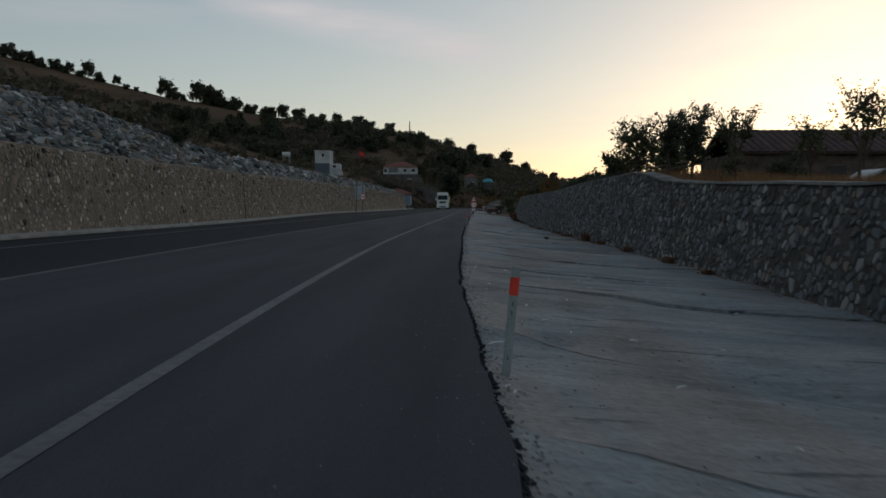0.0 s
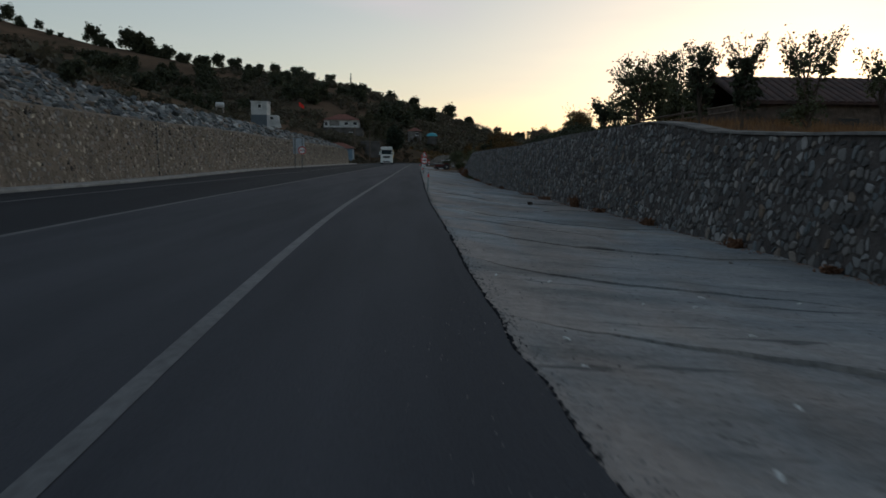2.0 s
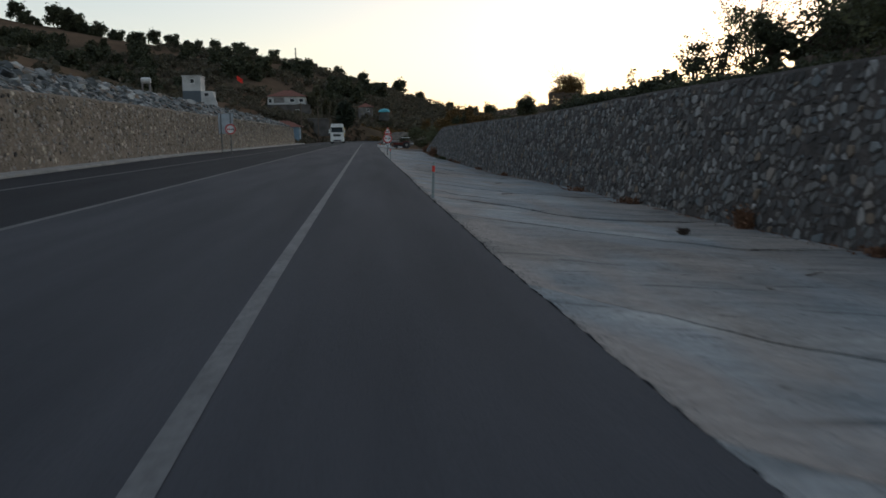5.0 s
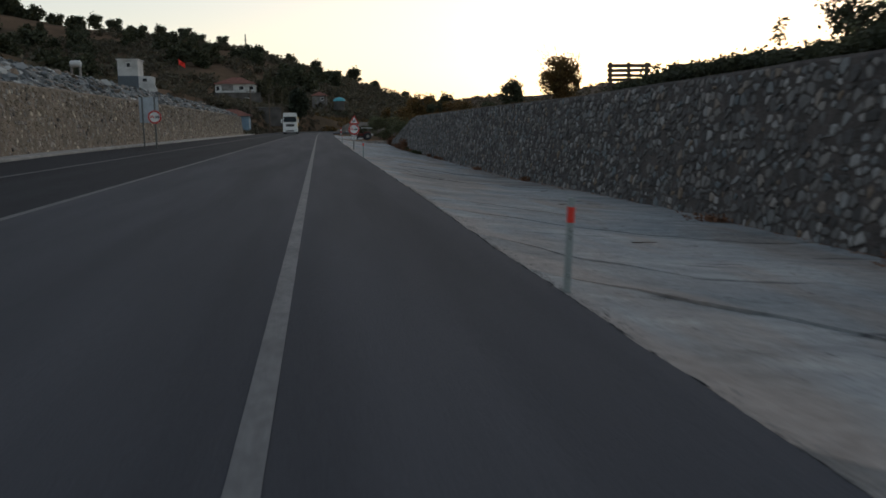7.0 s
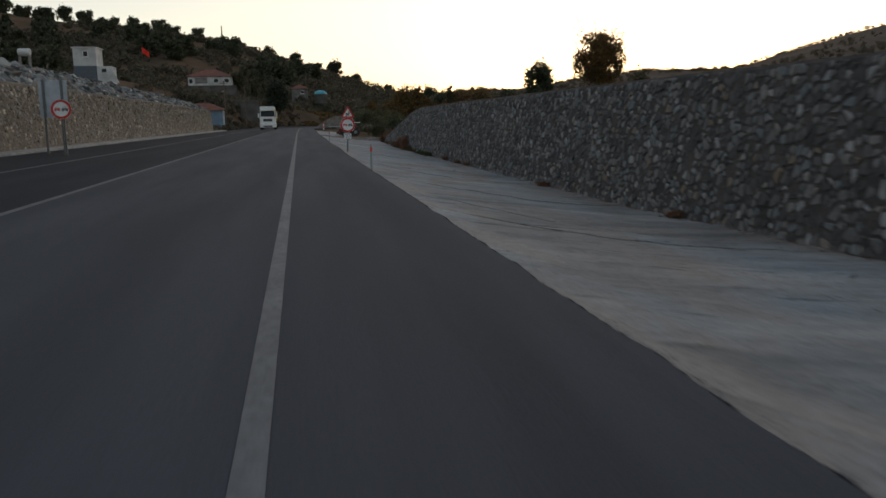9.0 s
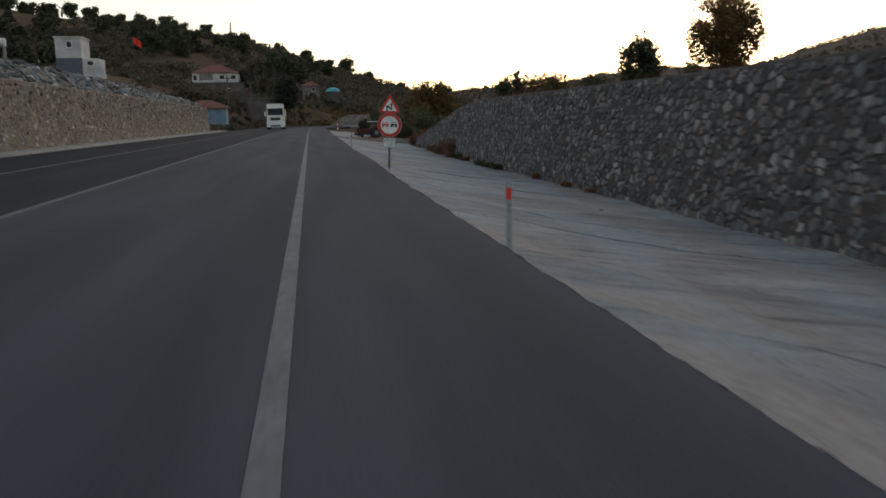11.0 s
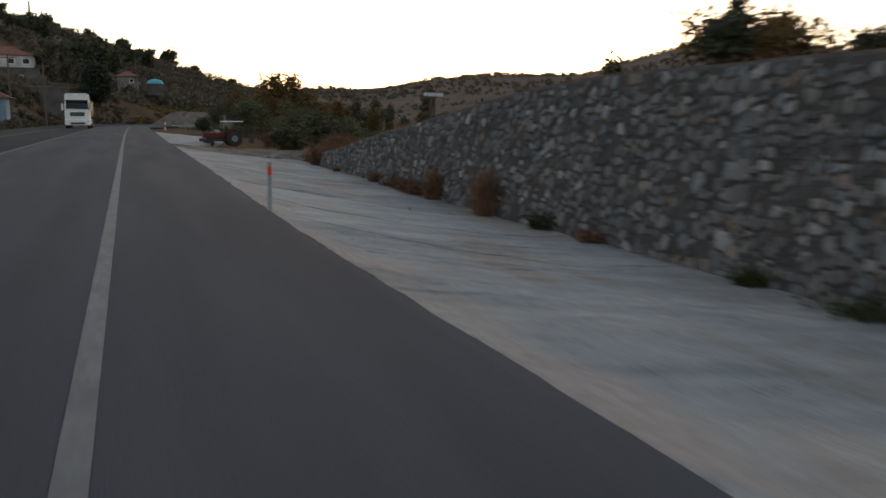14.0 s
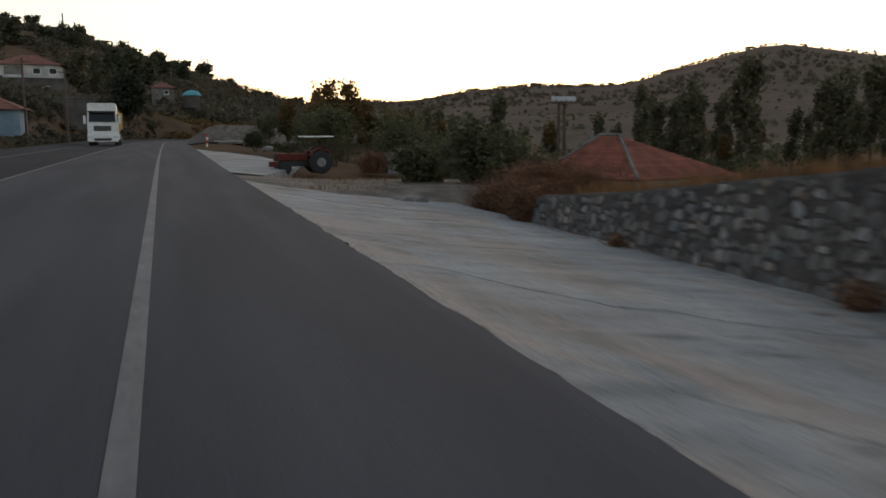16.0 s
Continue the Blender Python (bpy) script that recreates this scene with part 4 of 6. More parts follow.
def shrub(x, y, z, w, h, label, mat, category="shrub", group="", leaves=500, size=0.1, seed=1):
    rng = random.Random(seed)
    t = thing(category.replace(" ", "_"), x, y, z, label, category, group)
    v, f = [], []
    for i in range(7):
        a = rng.uniform(0, 6.3)
        q = (math.cos(a) * w * 0.35 * rng.random(), math.sin(a) * w * 0.35 * rng.random(), h * rng.uniform(0.35, 0.75))
        part("stem", limb(bmesh.new(), (q[0] * 0.2, q[1] * 0.2, -0.1), q, 0.012 + 0.006 * h, 0.005, rng, 2), BARK, t)
        leafy(v, f, q, (w * 0.3, w * 0.3, h * 0.34), leaves / 7, size, rng, 0.2)
    raw("foliage", v, f, mat, t)
    return t


def tuft(x, y, z, w, h, label, mat, category="weed", group="", blades=260, seed=1):
    """A tuft of dry stalks spreading from one root."""
    rng = random.Random(seed)
    v, f = [], []
    for _ in range(blades):
        a, lean = rng.uniform(0, 6.3), abs(rng.gauss(0, 0.45))
        l = h * rng.uniform(0.45, 1.05)
        base = Vector((rng.gauss(0, w * 0.16), rng.gauss(0, w * 0.16), -0.03))
        tip = base + Vector((math.cos(a) * lean * w * 0.8, math.sin(a) * lean * w * 0.8, l))
        side = Vector((-math.sin(a), math.cos(a), 0)) * rng.uniform(0.003, 0.008)
        mid = base.lerp(tip, 0.55) + Vector((0, 0, 0.08 * l))
        b = len(v)
        v += [tuple(base - side), tuple(base + side), tuple(mid + side), tuple(mid - side), tuple(tip)]
        f += [(b, b + 1, b + 2, b + 3), (b + 3, b + 2, b + 4)]
        if rng.random() < 0.5:
            for _ in range(3):
                blade(v, f, base.lerp(tip, rng.uniform(0.4, 1)), 0.05, rng)
    me = bpy.data.meshes.new(category.replace(" ", "_"))
    me.from_pydata(v, [], f)
    me.materials.append(mat)
    ob = new(category.replace(" ", "_"), me)
    ob.location = (x, y, z)
    return tagged(ob, label, category, group)


def copy_at(ob, x, y, z, scale=1.0, turn=0.0, tall=1.0):
    c = copy_thing(ob, pose(x, y, z, 0, 0, turn))
    c.scale = (scale, scale, scale * tall)
    return c


# trees and bushes on the bank behind the grey wall
tree(8.4, 59.0, 1.95, 2.25, 1.35, "leafy young tree with upright shoots above the stone wall", leaves=7600, size=0.072, trunk=0.14, seed=3, sprays=34, gaps=0.5)
tree(8.1, 62.4, 1.95, 1.25, 0.6, "small dark tree with feathery side shoots at the wall top", leaves=1700, size=0.08, mat=LEAF_DARK, trunk=0.12, seed=17, sprays=12, gaps=0.35)
shrub(9.9, 59.6, 1.7, 1.5, 1.75, "light green bush behind the young tree", LEAF, leaves=2400, size=0.085, seed=18)
tree(8.34, 53.4, 1.85, 1.95, 0.42, "small dark tree forking into leafy upright branches", leaves=2400, size=0.075, mat=LEAF_DARK, trunk=0.02, seed=4, sprays=14, gaps=0.3)
tree(8.4, 51.0, 1.72, 1.85, 0.46, "small dark bushy tree in front of the barn", leaves=1900, size=0.07, mat=LEAF_DARK, trunk=0.02, seed=5, sprays=20, gaps=0.3)
tree(9.2, 49.7, 1.55, 2.0, 0.62, "bushy tree with a fan of long thin shoots beside the barn", leaves=1300, size=0.065, trunk=0.0, seed=6, sprays=46, gaps=0.5)
tree(12.3, 52.6, 1.2, 2.35, 0.5, "slender leafy shrub tree in front of the barn", leaves=700, size=0.075, trunk=0.4, seed=7, sprays=18, gaps=0.5)
tree(13.2, 51.2, 1.3, 3.0, 0.9, "tall open-crowned young tree by the barn", leaves=1700, size=0.08, trunk=0.3, seed=8, sprays=30, gaps=0.5)
shrub(8.3, 68.5, 1.95, 1.5, 0.7, "low dark bush at the wall top", LEAF_DARK, leaves=1600, size=0.08, seed=10)
tree(11.7, 74.9, 1.75, 2.5, 0.75, "small rounded dark tree above the creepers", leaves=1600, size=0.085, mat=LEAF_DARK, trunk=0.3, seed=19, gaps=0.3, sprays=5)
tree(12.7, 75.2, 1.75, 2.7, 0.8, "small dense dark tree above the creepers", leaves=1700, size=0.085, mat=LEAF_DARK, trunk=0.2, seed=20, gaps=0.2, sprays=4)
tree(14.0, 75.6, 1.75, 3.9, 1.35, "open-branched leafy tree in backlight above the wall", leaves=3600, size=0.085, trunk=0.2, seed=11, gaps=0.4, sprays=30)
tree(12.5, 68.0, 1.4, 4.6, 1.7, "dark leafy tree beside the barn's gable", leaves=5200, size=0.09, mat=LEAF_DARK, trunk=0.25, seed=12, gaps=0.25, sprays=16)
tree(16.6, 66.0, 1.0, 2.6, 1.2, "dark leafy tree in front of the barn wall", leaves=2600, size=0.09, mat=LEAF_DARK, trunk=0.25, seed=16, gaps=0.3, sprays=8)
tree(14.75, 119.2, 2.0, 2.7, 1.35, "small dense dark tree on the bank", leaves=6500, size=0.11, mat=LEAF_DARK, trunk=0.05, seed=13, gaps=0.15, ball=0.6)
tree(18.2, 118.2, 2.1, 4.4, 2.05, "round autumn tree glowing at its edges", leaves=15000, size=0.095, mat=LEAF_RUST, trunk=0.1, seed=21, gaps=0.06, ball=0.9, sprays=24)
for i, (bx, by, bw, bh) in enumerate(((15.8, 116.6, 1.6, 1.0), (19.6, 117.8, 2.2, 1.2), (8.6, 119.6, 1.2, 1.0), (10.0, 121.0, 2.4, 1.15), (11.4, 121.5, 2.6, 1.35), (13.2, 121.0, 2.2, 1.1), (17, 117.2, 2.4, 1.2))):
    shrub(bx, by, min(1.95, land(bx, by) + 0.6), bw, bh, "scrubby bush on the bank above the wall", (LEAF_DARK, LEAF_RUST)[i in (3, 4)], leaves=1500, size=0.085, seed=40 + i, group="bushes on the bank")
tree(9.35, 120.2, 1.9, 1.45, 0.3, "small pointed fir tree on the bank", leaves=1300, size=0.07, mat=LEAF_DARK, trunk=0.05, seed=15, gaps=0.1)

# creepers and weeds along the wall top
rng = random.Random(77)
cv, cf = [], []
for _ in range(560):
    wy = rng.uniform(60, 79)
    wx = wall_x(wy, wall_top(wy)) + 0.5 + abs(rng.gauss(0, 1.3))
    wz = land(wx, wy)
    leafy(cv, cf, (wx, wy, wz + 0.1 + 0.24 * max(0, 1 - abs(wy - 73) / 8)), (0.45, 0.6, rng.uniform(0.12, 0.36)), 90, 0.07, rng, 0.2)
tagged(raw("creeper_hedge", cv, cf, LEAF_DARK), "tangled creepers and brambles along the wall top", "hedge", kind="stuff")
for i, (wx, wy, h) in enumerate(((8.9, 72.9, 1.15), (9.5, 71.6, 0.9), (8.1, 76.8, 0.65), (8.4, 75.0, 0.5))):
    sv, sf = [], []
    t = thing("tall_weed", wx, wy, land(wx, wy), "tall single weed stalk with small leaves", "weed", "weeds on the wall top")
    bm = bmesh.new()
    limb(bm, (0, 0, -0.1), (rng.uniform(-0.1, 0.1), 0, h), 0.012, 0.004, rng)
    for k in range(int(70 * h)):
        blade(sv, sf, Vector((rng.gauss(0, 0.07), rng.gauss(0, 0.07), h * (0.35 + 0.65 * rng.random()))), 0.09, rng)
    part("stalk", bm, BARK, t)
    raw("leaves", sv, sf, LEAF, t)

# dry grass on the bank
gv, gf = [], []


def grass_blade(x, y, z, h):
    a = rng.uniform(0, 6.3)
    s = Vector((math.cos(a), math.sin(a), 0)) * (0.006 + 0.012 * (y > 115))
    tip = Vector((x + rng.gauss(0, 0.12) * h, y + rng.gauss(0, 0.12) * h, z + h))
    b = len(gv)
    gv.extend([(x - s.x, y - s.y, z - 0.02), (x + s.x, y + s.y, z - 0.02), tuple(tip)])
    gf.append((b, b + 1, b + 2))


for _ in range(52000):
    u = rng.random() ** 0.7
    if u < 0.35:
        gy = rng.uniform(40, 56)
        gx = wall_x(gy, wall_top(gy)) + 0.45 + rng.random() * 6
    elif u < 0.55:
        gy = rng.uniform(56, 118)
        gx = wall_x(gy, wall_top(gy)) + 0.45 + rng.random() * 2.5
    elif u < 0.57:
        gx, gy = rng.uniform(3.2, 9.5), rng.uniform(150.2, 156.5)
        grass_blade(gx, gy, -0.3 - 0.03 * (gx - 2.3), rng.uniform(0.04, 0.14))
        continue
    else:
        gy = rng.uniform(122, 152)
        gx = wall_x(min(gy, 143), wall_top(min(gy, 143))) + 0.45 + rng.random() ** 1.5 * 7
    grass_blade(gx, gy, land(gx, gy), rng.uniform(0.1, 0.34) * (1.25 if gy > 134 else 0.8))
tagged(raw("dry_grass", gv, gf, DRYGRASS), "dry straw-coloured grass on the bank", "grass", kind="stuff")

# weeds at the foot of the grey wall
for i, (wy, w, h, m) in enumerate(((44.4, 0.25, 0.14, 1), (47.5, 0.3, 0.2, 1), (52.5, 0.35, 0.2, 1), (57.2, 0.35, 0.16, 1), (60.7, 0.4, 0.44, 1), (66.2, 0.7, 0.22, 1), (71, 0.8, 0.18, 1), (84, 0.4, 0.2, 1), (92, 0.4, 0.2, 1), (103.2, 0.3, 0.2, 1), (105.2, 0.3, 0.2, 1), (108.4, 0.25, 0.22, 1), (113.5, 0.8, 0.3, 2), (115.3, 0.9, 0.28, 2), (117.0, 0.5, 0.3, 2), (120.7, 0.45, 0.28, 1), (122.5, 0.5, 0.36, 2), (124.95, 0.7, 1.05, 1), (128.4, 0.55, 0.85, 1), (129.7, 0.6, 0.35, 1), (130.4, 0.8, 0.5, 1), (131.2, 0.5, 0.34, 1), (131.9, 0.4, 0.4, 1), (132.6, 0.35, 0.16, 2), (134.2, 0.45, 0.38, 1), (139.5, 0.4, 0.25, 1))):
    tuft(wall_x(wy, wall_base(wy)) - 0.12 - 0.1 * w, wy, wall_base(wy) + 0.02, w, h, ("dry brown weed tuft at the foot of the stone wall", "low green weed at the foot of the stone wall")[m - 1], (BROWNWEED, GREENWEED)[m - 1], group="weeds along the wall foot", blades=int(110 + 240 * h), seed=100 + i)


# ---- road furniture ----
def marker_post(x, y, z, lean=0.0):
    t = thing("marker_post", x, y, z, "white plastic roadside marker post with a red reflector", "marker post", "roadside marker posts")
    t.matrix_basis = pose(x, y, z, 0, lean, 0)
    out = [(-0.03, -0.008), (-0.02, -0.02), (0.02, -0.02), (0.03, -0.008), (0.023, 0.023), (-0.023, 0.023)]

    def band(z0, z1, grow, slope=0.0):
        bm = bmesh.new()
        a = [bm.verts.new((px * grow, py * grow, z0)) for px, py in out]
        b = [bm.verts.new((px * grow, py * grow, z1 + slope * px)) for px, py in out]
        for i in range(6):
            bm.faces.new((a[i], a[(i + 1) % 6], b[(i + 1) % 6], b[i]))
        bm.faces.new(a[::-1])
        bm.faces.new(b)
        return bm
    part("post", band(-0.15, 0.615, 0.9), POSTWHITE, t)
    part("reflector", band(0.435, 0.548, 0.95), REDREFLECT, t, "red reflector band")
    for z0 in (0.31, 0.365, 0.03):
        part("slot", boxed(-0.003, 0.003, -0.0205, -0.017, z0, z0 + 0.03), BLACK, t, "small dark slot")
    return t


marker_post(2.60, 32.95, -0.03, 5)
marker_post(2.03, 63.88, -0.02, 2.5)
marker_post(1.99, 120.6, 0.0, 1)
marker_post(2.03, 91.6, -0.06, 0)

t = thing("striped_bollard", 4.28, 208.9, road_z(2) - 0.05, "red and white striped bend marker post", "bollard", "bend markers")
for k in range(4):
    part("band", lathe(bmesh.new(), [(0.09, k * 0.3), (0.09, k * 0.3 + 0.3)], 12), (WHITE, RED)[k % 2], t)


def disc(r, y0, y1, n=48, hole=0.0):
    bm = bmesh.new()
    a0, a1 = [], []
    for i in range(n):
        a = 2 * math.pi * i / n
        a0.append((math.cos(a), math.sin(a)))
    if hole:
        rings = [[bm.verts.new((c * rr, yy, s * rr)) for c, s in a0] for rr, yy in ((hole, y0), (r, y0), (r, y1), (hole, y1))]
        for q in range(4):
            A, B = rings[q], rings[(q + 1) % 4]
            for i in range(n):
                bm.faces.new((A[i], A[(i + 1) % n], B[(i + 1) % n], B[i]))
    else:
        A, B = [bm.verts.new((c * r, y0, s * r)) for c, s in a0], [bm.verts.new((c * r, y1, s * r)) for c, s in a0]
        bm.faces.new(A)
        bm.faces.new(B[::-1])
        for i in range(n):
            bm.faces.new((A[i], B[i], B[(i + 1) % n], A[(i + 1) % n]))
    return bm


def shifted(bm, x, y, z, s=1.0, turn=0.0):
    bmesh.ops.transform(bm, matrix=pose(x, y, z, 0, turn, 0) @ Matrix.Diagonal((s, s, s, 1)), verts=bm.verts)
    return bm


CAR = [(-0.5, 0.0), (-0.5, 0.16), (-0.56, 0.16), (-0.56, 0.44), (-0.46, 0.54), (-0.6, 0.54), (-0.6, 0.62), (-0.44, 0.62), (-0.32, 0.92), (0.32, 0.92), (0.44, 0.62), (0.6, 0.62), (0.6, 0.54), (0.46, 0.54), (0.56, 0.44), (0.56, 0.16), (0.5, 0.16), (0.5, 0.0), (0.34, 0.0), (0.34, 0.16), (-0.34, 0.16), (-0.34, 0.0)]


def overtaking_disc(parent, z, r, y):
    d = part("prohibition_disc", shifted(disc(r, 0.0, 0.012), 0, y, z), WHITE, parent, "round white sign plate")
    part("red_ring", shifted(disc(r * 0.985, -0.006, -0.002, 48, r * 0.74), 0, y, z), RED, d, "red border ring")
    for side, m in ((-1, RED), (1, BLACK)):
        c = part("car_symbol", shifted(prism(bmesh.new(), CAR, -0.006, -0.002), side * r * 0.36, y, z - r * 0.22, r * 0.5), m, d)
        part("window_gap", shifted(prism(bmesh.new(), [(-0.36, 0.64), (-0.27, 0.84), (0.27, 0.84), (0.36, 0.64)], -0.009, -0.007), side * r * 0.36, y, z - r * 0.22, r * 0.5), WHITE, c)
        part("plate_gap", shifted(prism(bmesh.new(), [(-0.2, 0.26), (-0.2, 0.38), (0.2, 0.38), (0.2, 0.26)], -0.009, -0.007), side * r * 0.36, y, z - r * 0.22, r * 0.5), WHITE, c)
    return d


def letters(text, size, mat, parent, x, y, z, name="lettering"):
    cu = bpy.data.curves.new(name, "FONT")
    cu.body, cu.size, cu.align_x, cu.align_y, cu.extrude = text, size, "CENTER", "CENTER", 0.001
    tmp = bpy.data.objects.new(name, cu)
    scene.collection.objects.link(tmp)
    me = bpy.data.meshes.new_from_object(tmp.evaluated_get(bpy.context.evaluated_depsgraph_get()))
    bpy.data.objects.remove(tmp)
    me.materials.clear()
    me.materials.append(mat)
    ob = new(name, me)
    ob.parent = parent
    ob.matrix_basis = pose(x, y, z, 90, 0, 0)
    return ob


def rounded_triangle(r, corner):
    pts = []
    for k in range(3):
        a = math.pi / 2 + 2 * math.pi * k / 3
        cx, cz = (r - 2 * corner) * math.cos(a), (r - 2 * corner) * math.sin(a)
        for j in range(-3, 4):
            b = a + j * math.pi / 9
            pts.append((cx + corner * math.cos(b), cz + corner * math.sin(b)))
    return pts


def bend_sign():
    t = thing("road_sign", 2.24, 105.9, -0.09, "double bend warning above a no overtaking sign on a steel post", "road sign", turn=-9)
    t.matrix_basis = pose(2.24, 105.9, -0.09, 0, 2.2, -9)
    part("post", boxed(-0.03, 0.03, -0.02, 0.02, -0.3, 1.75, 0.006), POSTGREY, t, "grey steel post")
    overtaking_disc(t, 1.105, 0.315, -0.04)
    tri = part("warning_triangle", shifted(prism(bmesh.new(), rounded_triangle(0.335, 0.028), 0, 0.012), 0, -0.04, 1.585), RED, t, "red-bordered triangular plate")
    part("triangle_face", shifted(prism(bmesh.new(), rounded_triangle(0.222, 0.012), -0.006, -0.002), 0, -0.04, 1.578), WHITE, tri, "white triangular face")
    bm = prism(bmesh.new(), [(-0.088, -0.11), (-0.05, -0.11), (-0.05, 0.012), (0.012, -0.06), (0.06, -0.06), (0.066, 0.065), (0.086, 0.065), (0.05, 0.118), (0.008, 0.065), (0.028, 0.065), (0.024, -0.022), (-0.038, 0.05), (-0.088, 0.05)], -0.012, -0.008)
    part("bend_arrow", shifted(bm, 0, -0.04, 1.565), BLACK, tri, "black zigzag arrow")
    plate = part("code_plate", boxed(-0.165, 0.165, -0.045, -0.033, 0.51, 0.765, 0.006), WHITE, t, "white rectangular plate with black border")
    bm = bmesh.new()
    for z0, z1, x0, x1 in ((0.515, 0.522, -0.158, 0.158), (0.753, 0.760, -0.158, 0.158), (0.515, 0.76, -0.160, -0.153), (0.515, 0.76, 0.153, 0.160), (0.634, 0.639, -0.15, 0.15)):
        box(bm, x0, x1, -0.0475 - 0.0004 * (x0 < -0.159) - 0.0008 * (x0 > 0.1), -0.046, z0, z1)
    part("border", bm, BLACK, plate)
    letters("B05-01", 0.095, BLACK, plate, 0, -0.048, 0.697)
    letters("032", 0.095, BLACK, plate, 0, -0.048, 0.577)


bend_sign()


def left_signs():
    t = thing("road_sign", -7.35, 98.9, 0.22, "round no overtaking sign on a thin steel post", "road sign", turn=4)
    rod_bm = rod(bmesh.new(), (0, 0.03, -0.3), (0, 0.03, 1.75), 0.028, 0.028, 10)
    part("post", rod_bm, POSTGREY, t)
    overtaking_disc(t, 1.48, 0.315, -0.02)
    t = thing("sign_back", -7.68, 99.3, 0.24, "grey back of a tall rectangular road sign on two posts", "road sign")
    part("panel", boxed(-0.44, 0.44, 0.04, 0.06, 1.2, 2.4, 0.004), PANELGREY, t, "plain grey metal panel")
    for s in (-0.28, 0.28):
        part("post", boxed(s - 0.035, s + 0.035, -0.03, 0.035, -0.3, 2.42, 0.004), POSTGREY, t)


left_signs()

# small litter and loose stones on the concrete
rng = random.Random(8)
for i in range(30):
    y, tt = rng.uniform(29.5, 42), rng.uniform(0.01, 0.7)
    if i == 0:
        y, tt = 34.1, 0.03
    s = rng.uniform(0.016, 0.036) if i else 0.06
    bm = bmesh.new()
    prism(bm, [(-s, 0.004), (-s * 0.3, 0.012), (s * 0.8, 0.006), (s, 0.018), (s * 0.2, 0.02), (-s * 0.8, 0.012)], -s * 0.3, s * 0.25)
    ob = new("litter_scrap", mesh_of("litter_scrap", bm, SCRAP))
    ob.matrix_basis = pose(apron_x(y, tt), y, apron_z(y, tt) + 0.01, 0, 0, rng.uniform(0, 180))
    tagged(ob, "scrap of pale litter lying on the concrete", "litter", "litter scraps")
for i in range(16):
    y, tt = rng.choice((rng.uniform(34, 60), rng.uniform(60, 148))), rng.uniform(0.3, 0.98)
    v, f = [], []
    s = rng.uniform(0.014, 0.036)
    pebble(v, f, 0, 0, 0, s, rng)
    ob = raw("loose_stone", v, f, STONE_R)
    ob.location = (apron_x(y, tt), y, apron_z(y, tt) + s * 0.35)
    tagged(ob, "loose dark stone lying on the concrete apron", "stone", "loose stones")
for i, (y, tt, l) in enumerate(((67.5, 0.42, 0.3), (73.0, 0.55, 0.25), (77.5, 0.72, 0.3), (55.5, 0.6, 0.2))):
    bm = bmesh.new()
    limb(bm, (-l / 2, 0, 0), (l / 2, 0.04, 0.015), 0.009, 0.005, rng)
    ob = new("twig", mesh_of("twig", bm, BARK))
    ob.matrix_basis = pose(apron_x(y, tt), y, apron_z(y, tt) + 0.02, 0, 0, rng.uniform(-40, 40))
    tagged(ob, "dry broken twig lying on the concrete", "twig", "twigs")
t = thing("dry_bush_ball", 5.1, 58.9, apron_z(58.9, 0.61) + 0.02, "small dry tumbleweed lying on the concrete apron", "weed")
v, f = [], []
leafy(v, f, (0, 0, 0.07), (0.1, 0.09, 0.07), 300, 0.025, rng)
raw("twigs", v, f, BARK, t)


# ---- bank behind the wall: barn, parked car, rail, board fence, hut ----
def gable_roof(bm, x0, x1, y0, y1, z0, z1, over=0.25):
    ym = (y0 + y1) / 2
    prof = [(y0 - over, z0 - 0.05), (ym, z1), (y1 + over, z0 - 0.05), (y1 + over, z0 - 0.15), (ym, z1 - 0.12), (y0 - over, z0 - 0.15)]
    a = [bm.verts.new((x0 - over, y, z)) for y, z in prof]
    b = [bm.verts.new((x1 + over, y, z)) for y, z in prof]
    bm.faces.new(a)
    bm.faces.new(b[::-1])
    for i in range(6):
        bm.faces.new((a[i], b[i], b[(i + 1) % 6], a[(i + 1) % 6]))
    return bm


def barn():
    t = thing("barn", 20.4, 71.4, 1.2, "low old stone barn with a brown tiled roof", "barn")
    part("wall", boxed(-5.3, 9, -3.2, 3.4, -0.6, 2.35), material("old_dark_stonework", (0.15, 0.115, 0.092), (0.078, 0.062, 0.052), scale=2.2, fine=7, rough=1.0, bump=1.0, dist=0.06, spec=0.05), t)
    roof = part("roof", gable_roof(bmesh.new(), -5.1, 9.2, -3.3, 3.5, 2.45, 3.75), OLDTILE, t, "brown tiled roof")
    for i in range(40):
        x = -5.35 + i * 0.37
        bm = bmesh.new()
        prism(bm, [(x, 0), (x + 0.05, 0.05), (x + 0.18, 0.06), (x + 0.3, 0.05), (x + 0.35, 0)], 0, 3.85)
        bmesh.ops.transform(bm, matrix=Matrix.Translation((0, -3.55, 2.39)) @ Matrix.Rotation(math.atan2(1.35, 3.65), 4, "X"), verts=bm.verts)
        part("roof_tile", bm, OLDTILE, roof)
    for x in (-3.2, -0.6, 4.6):
        w = part("window", boxed(x - 0.45, x + 0.45, -3.24, -3.18, 1.0, 1.75), BLACK, t, "dark unglazed opening")
        part("frame", boxed(x - 0.52, x + 0.52, -3.26, -3.21, 1.75, 1.83), WOOD, w)
    part("door", boxed(1.6, 2.7, -3.24, -3.18, -0.3, 1.7), WOOD, t, "dark plank door")


barn()


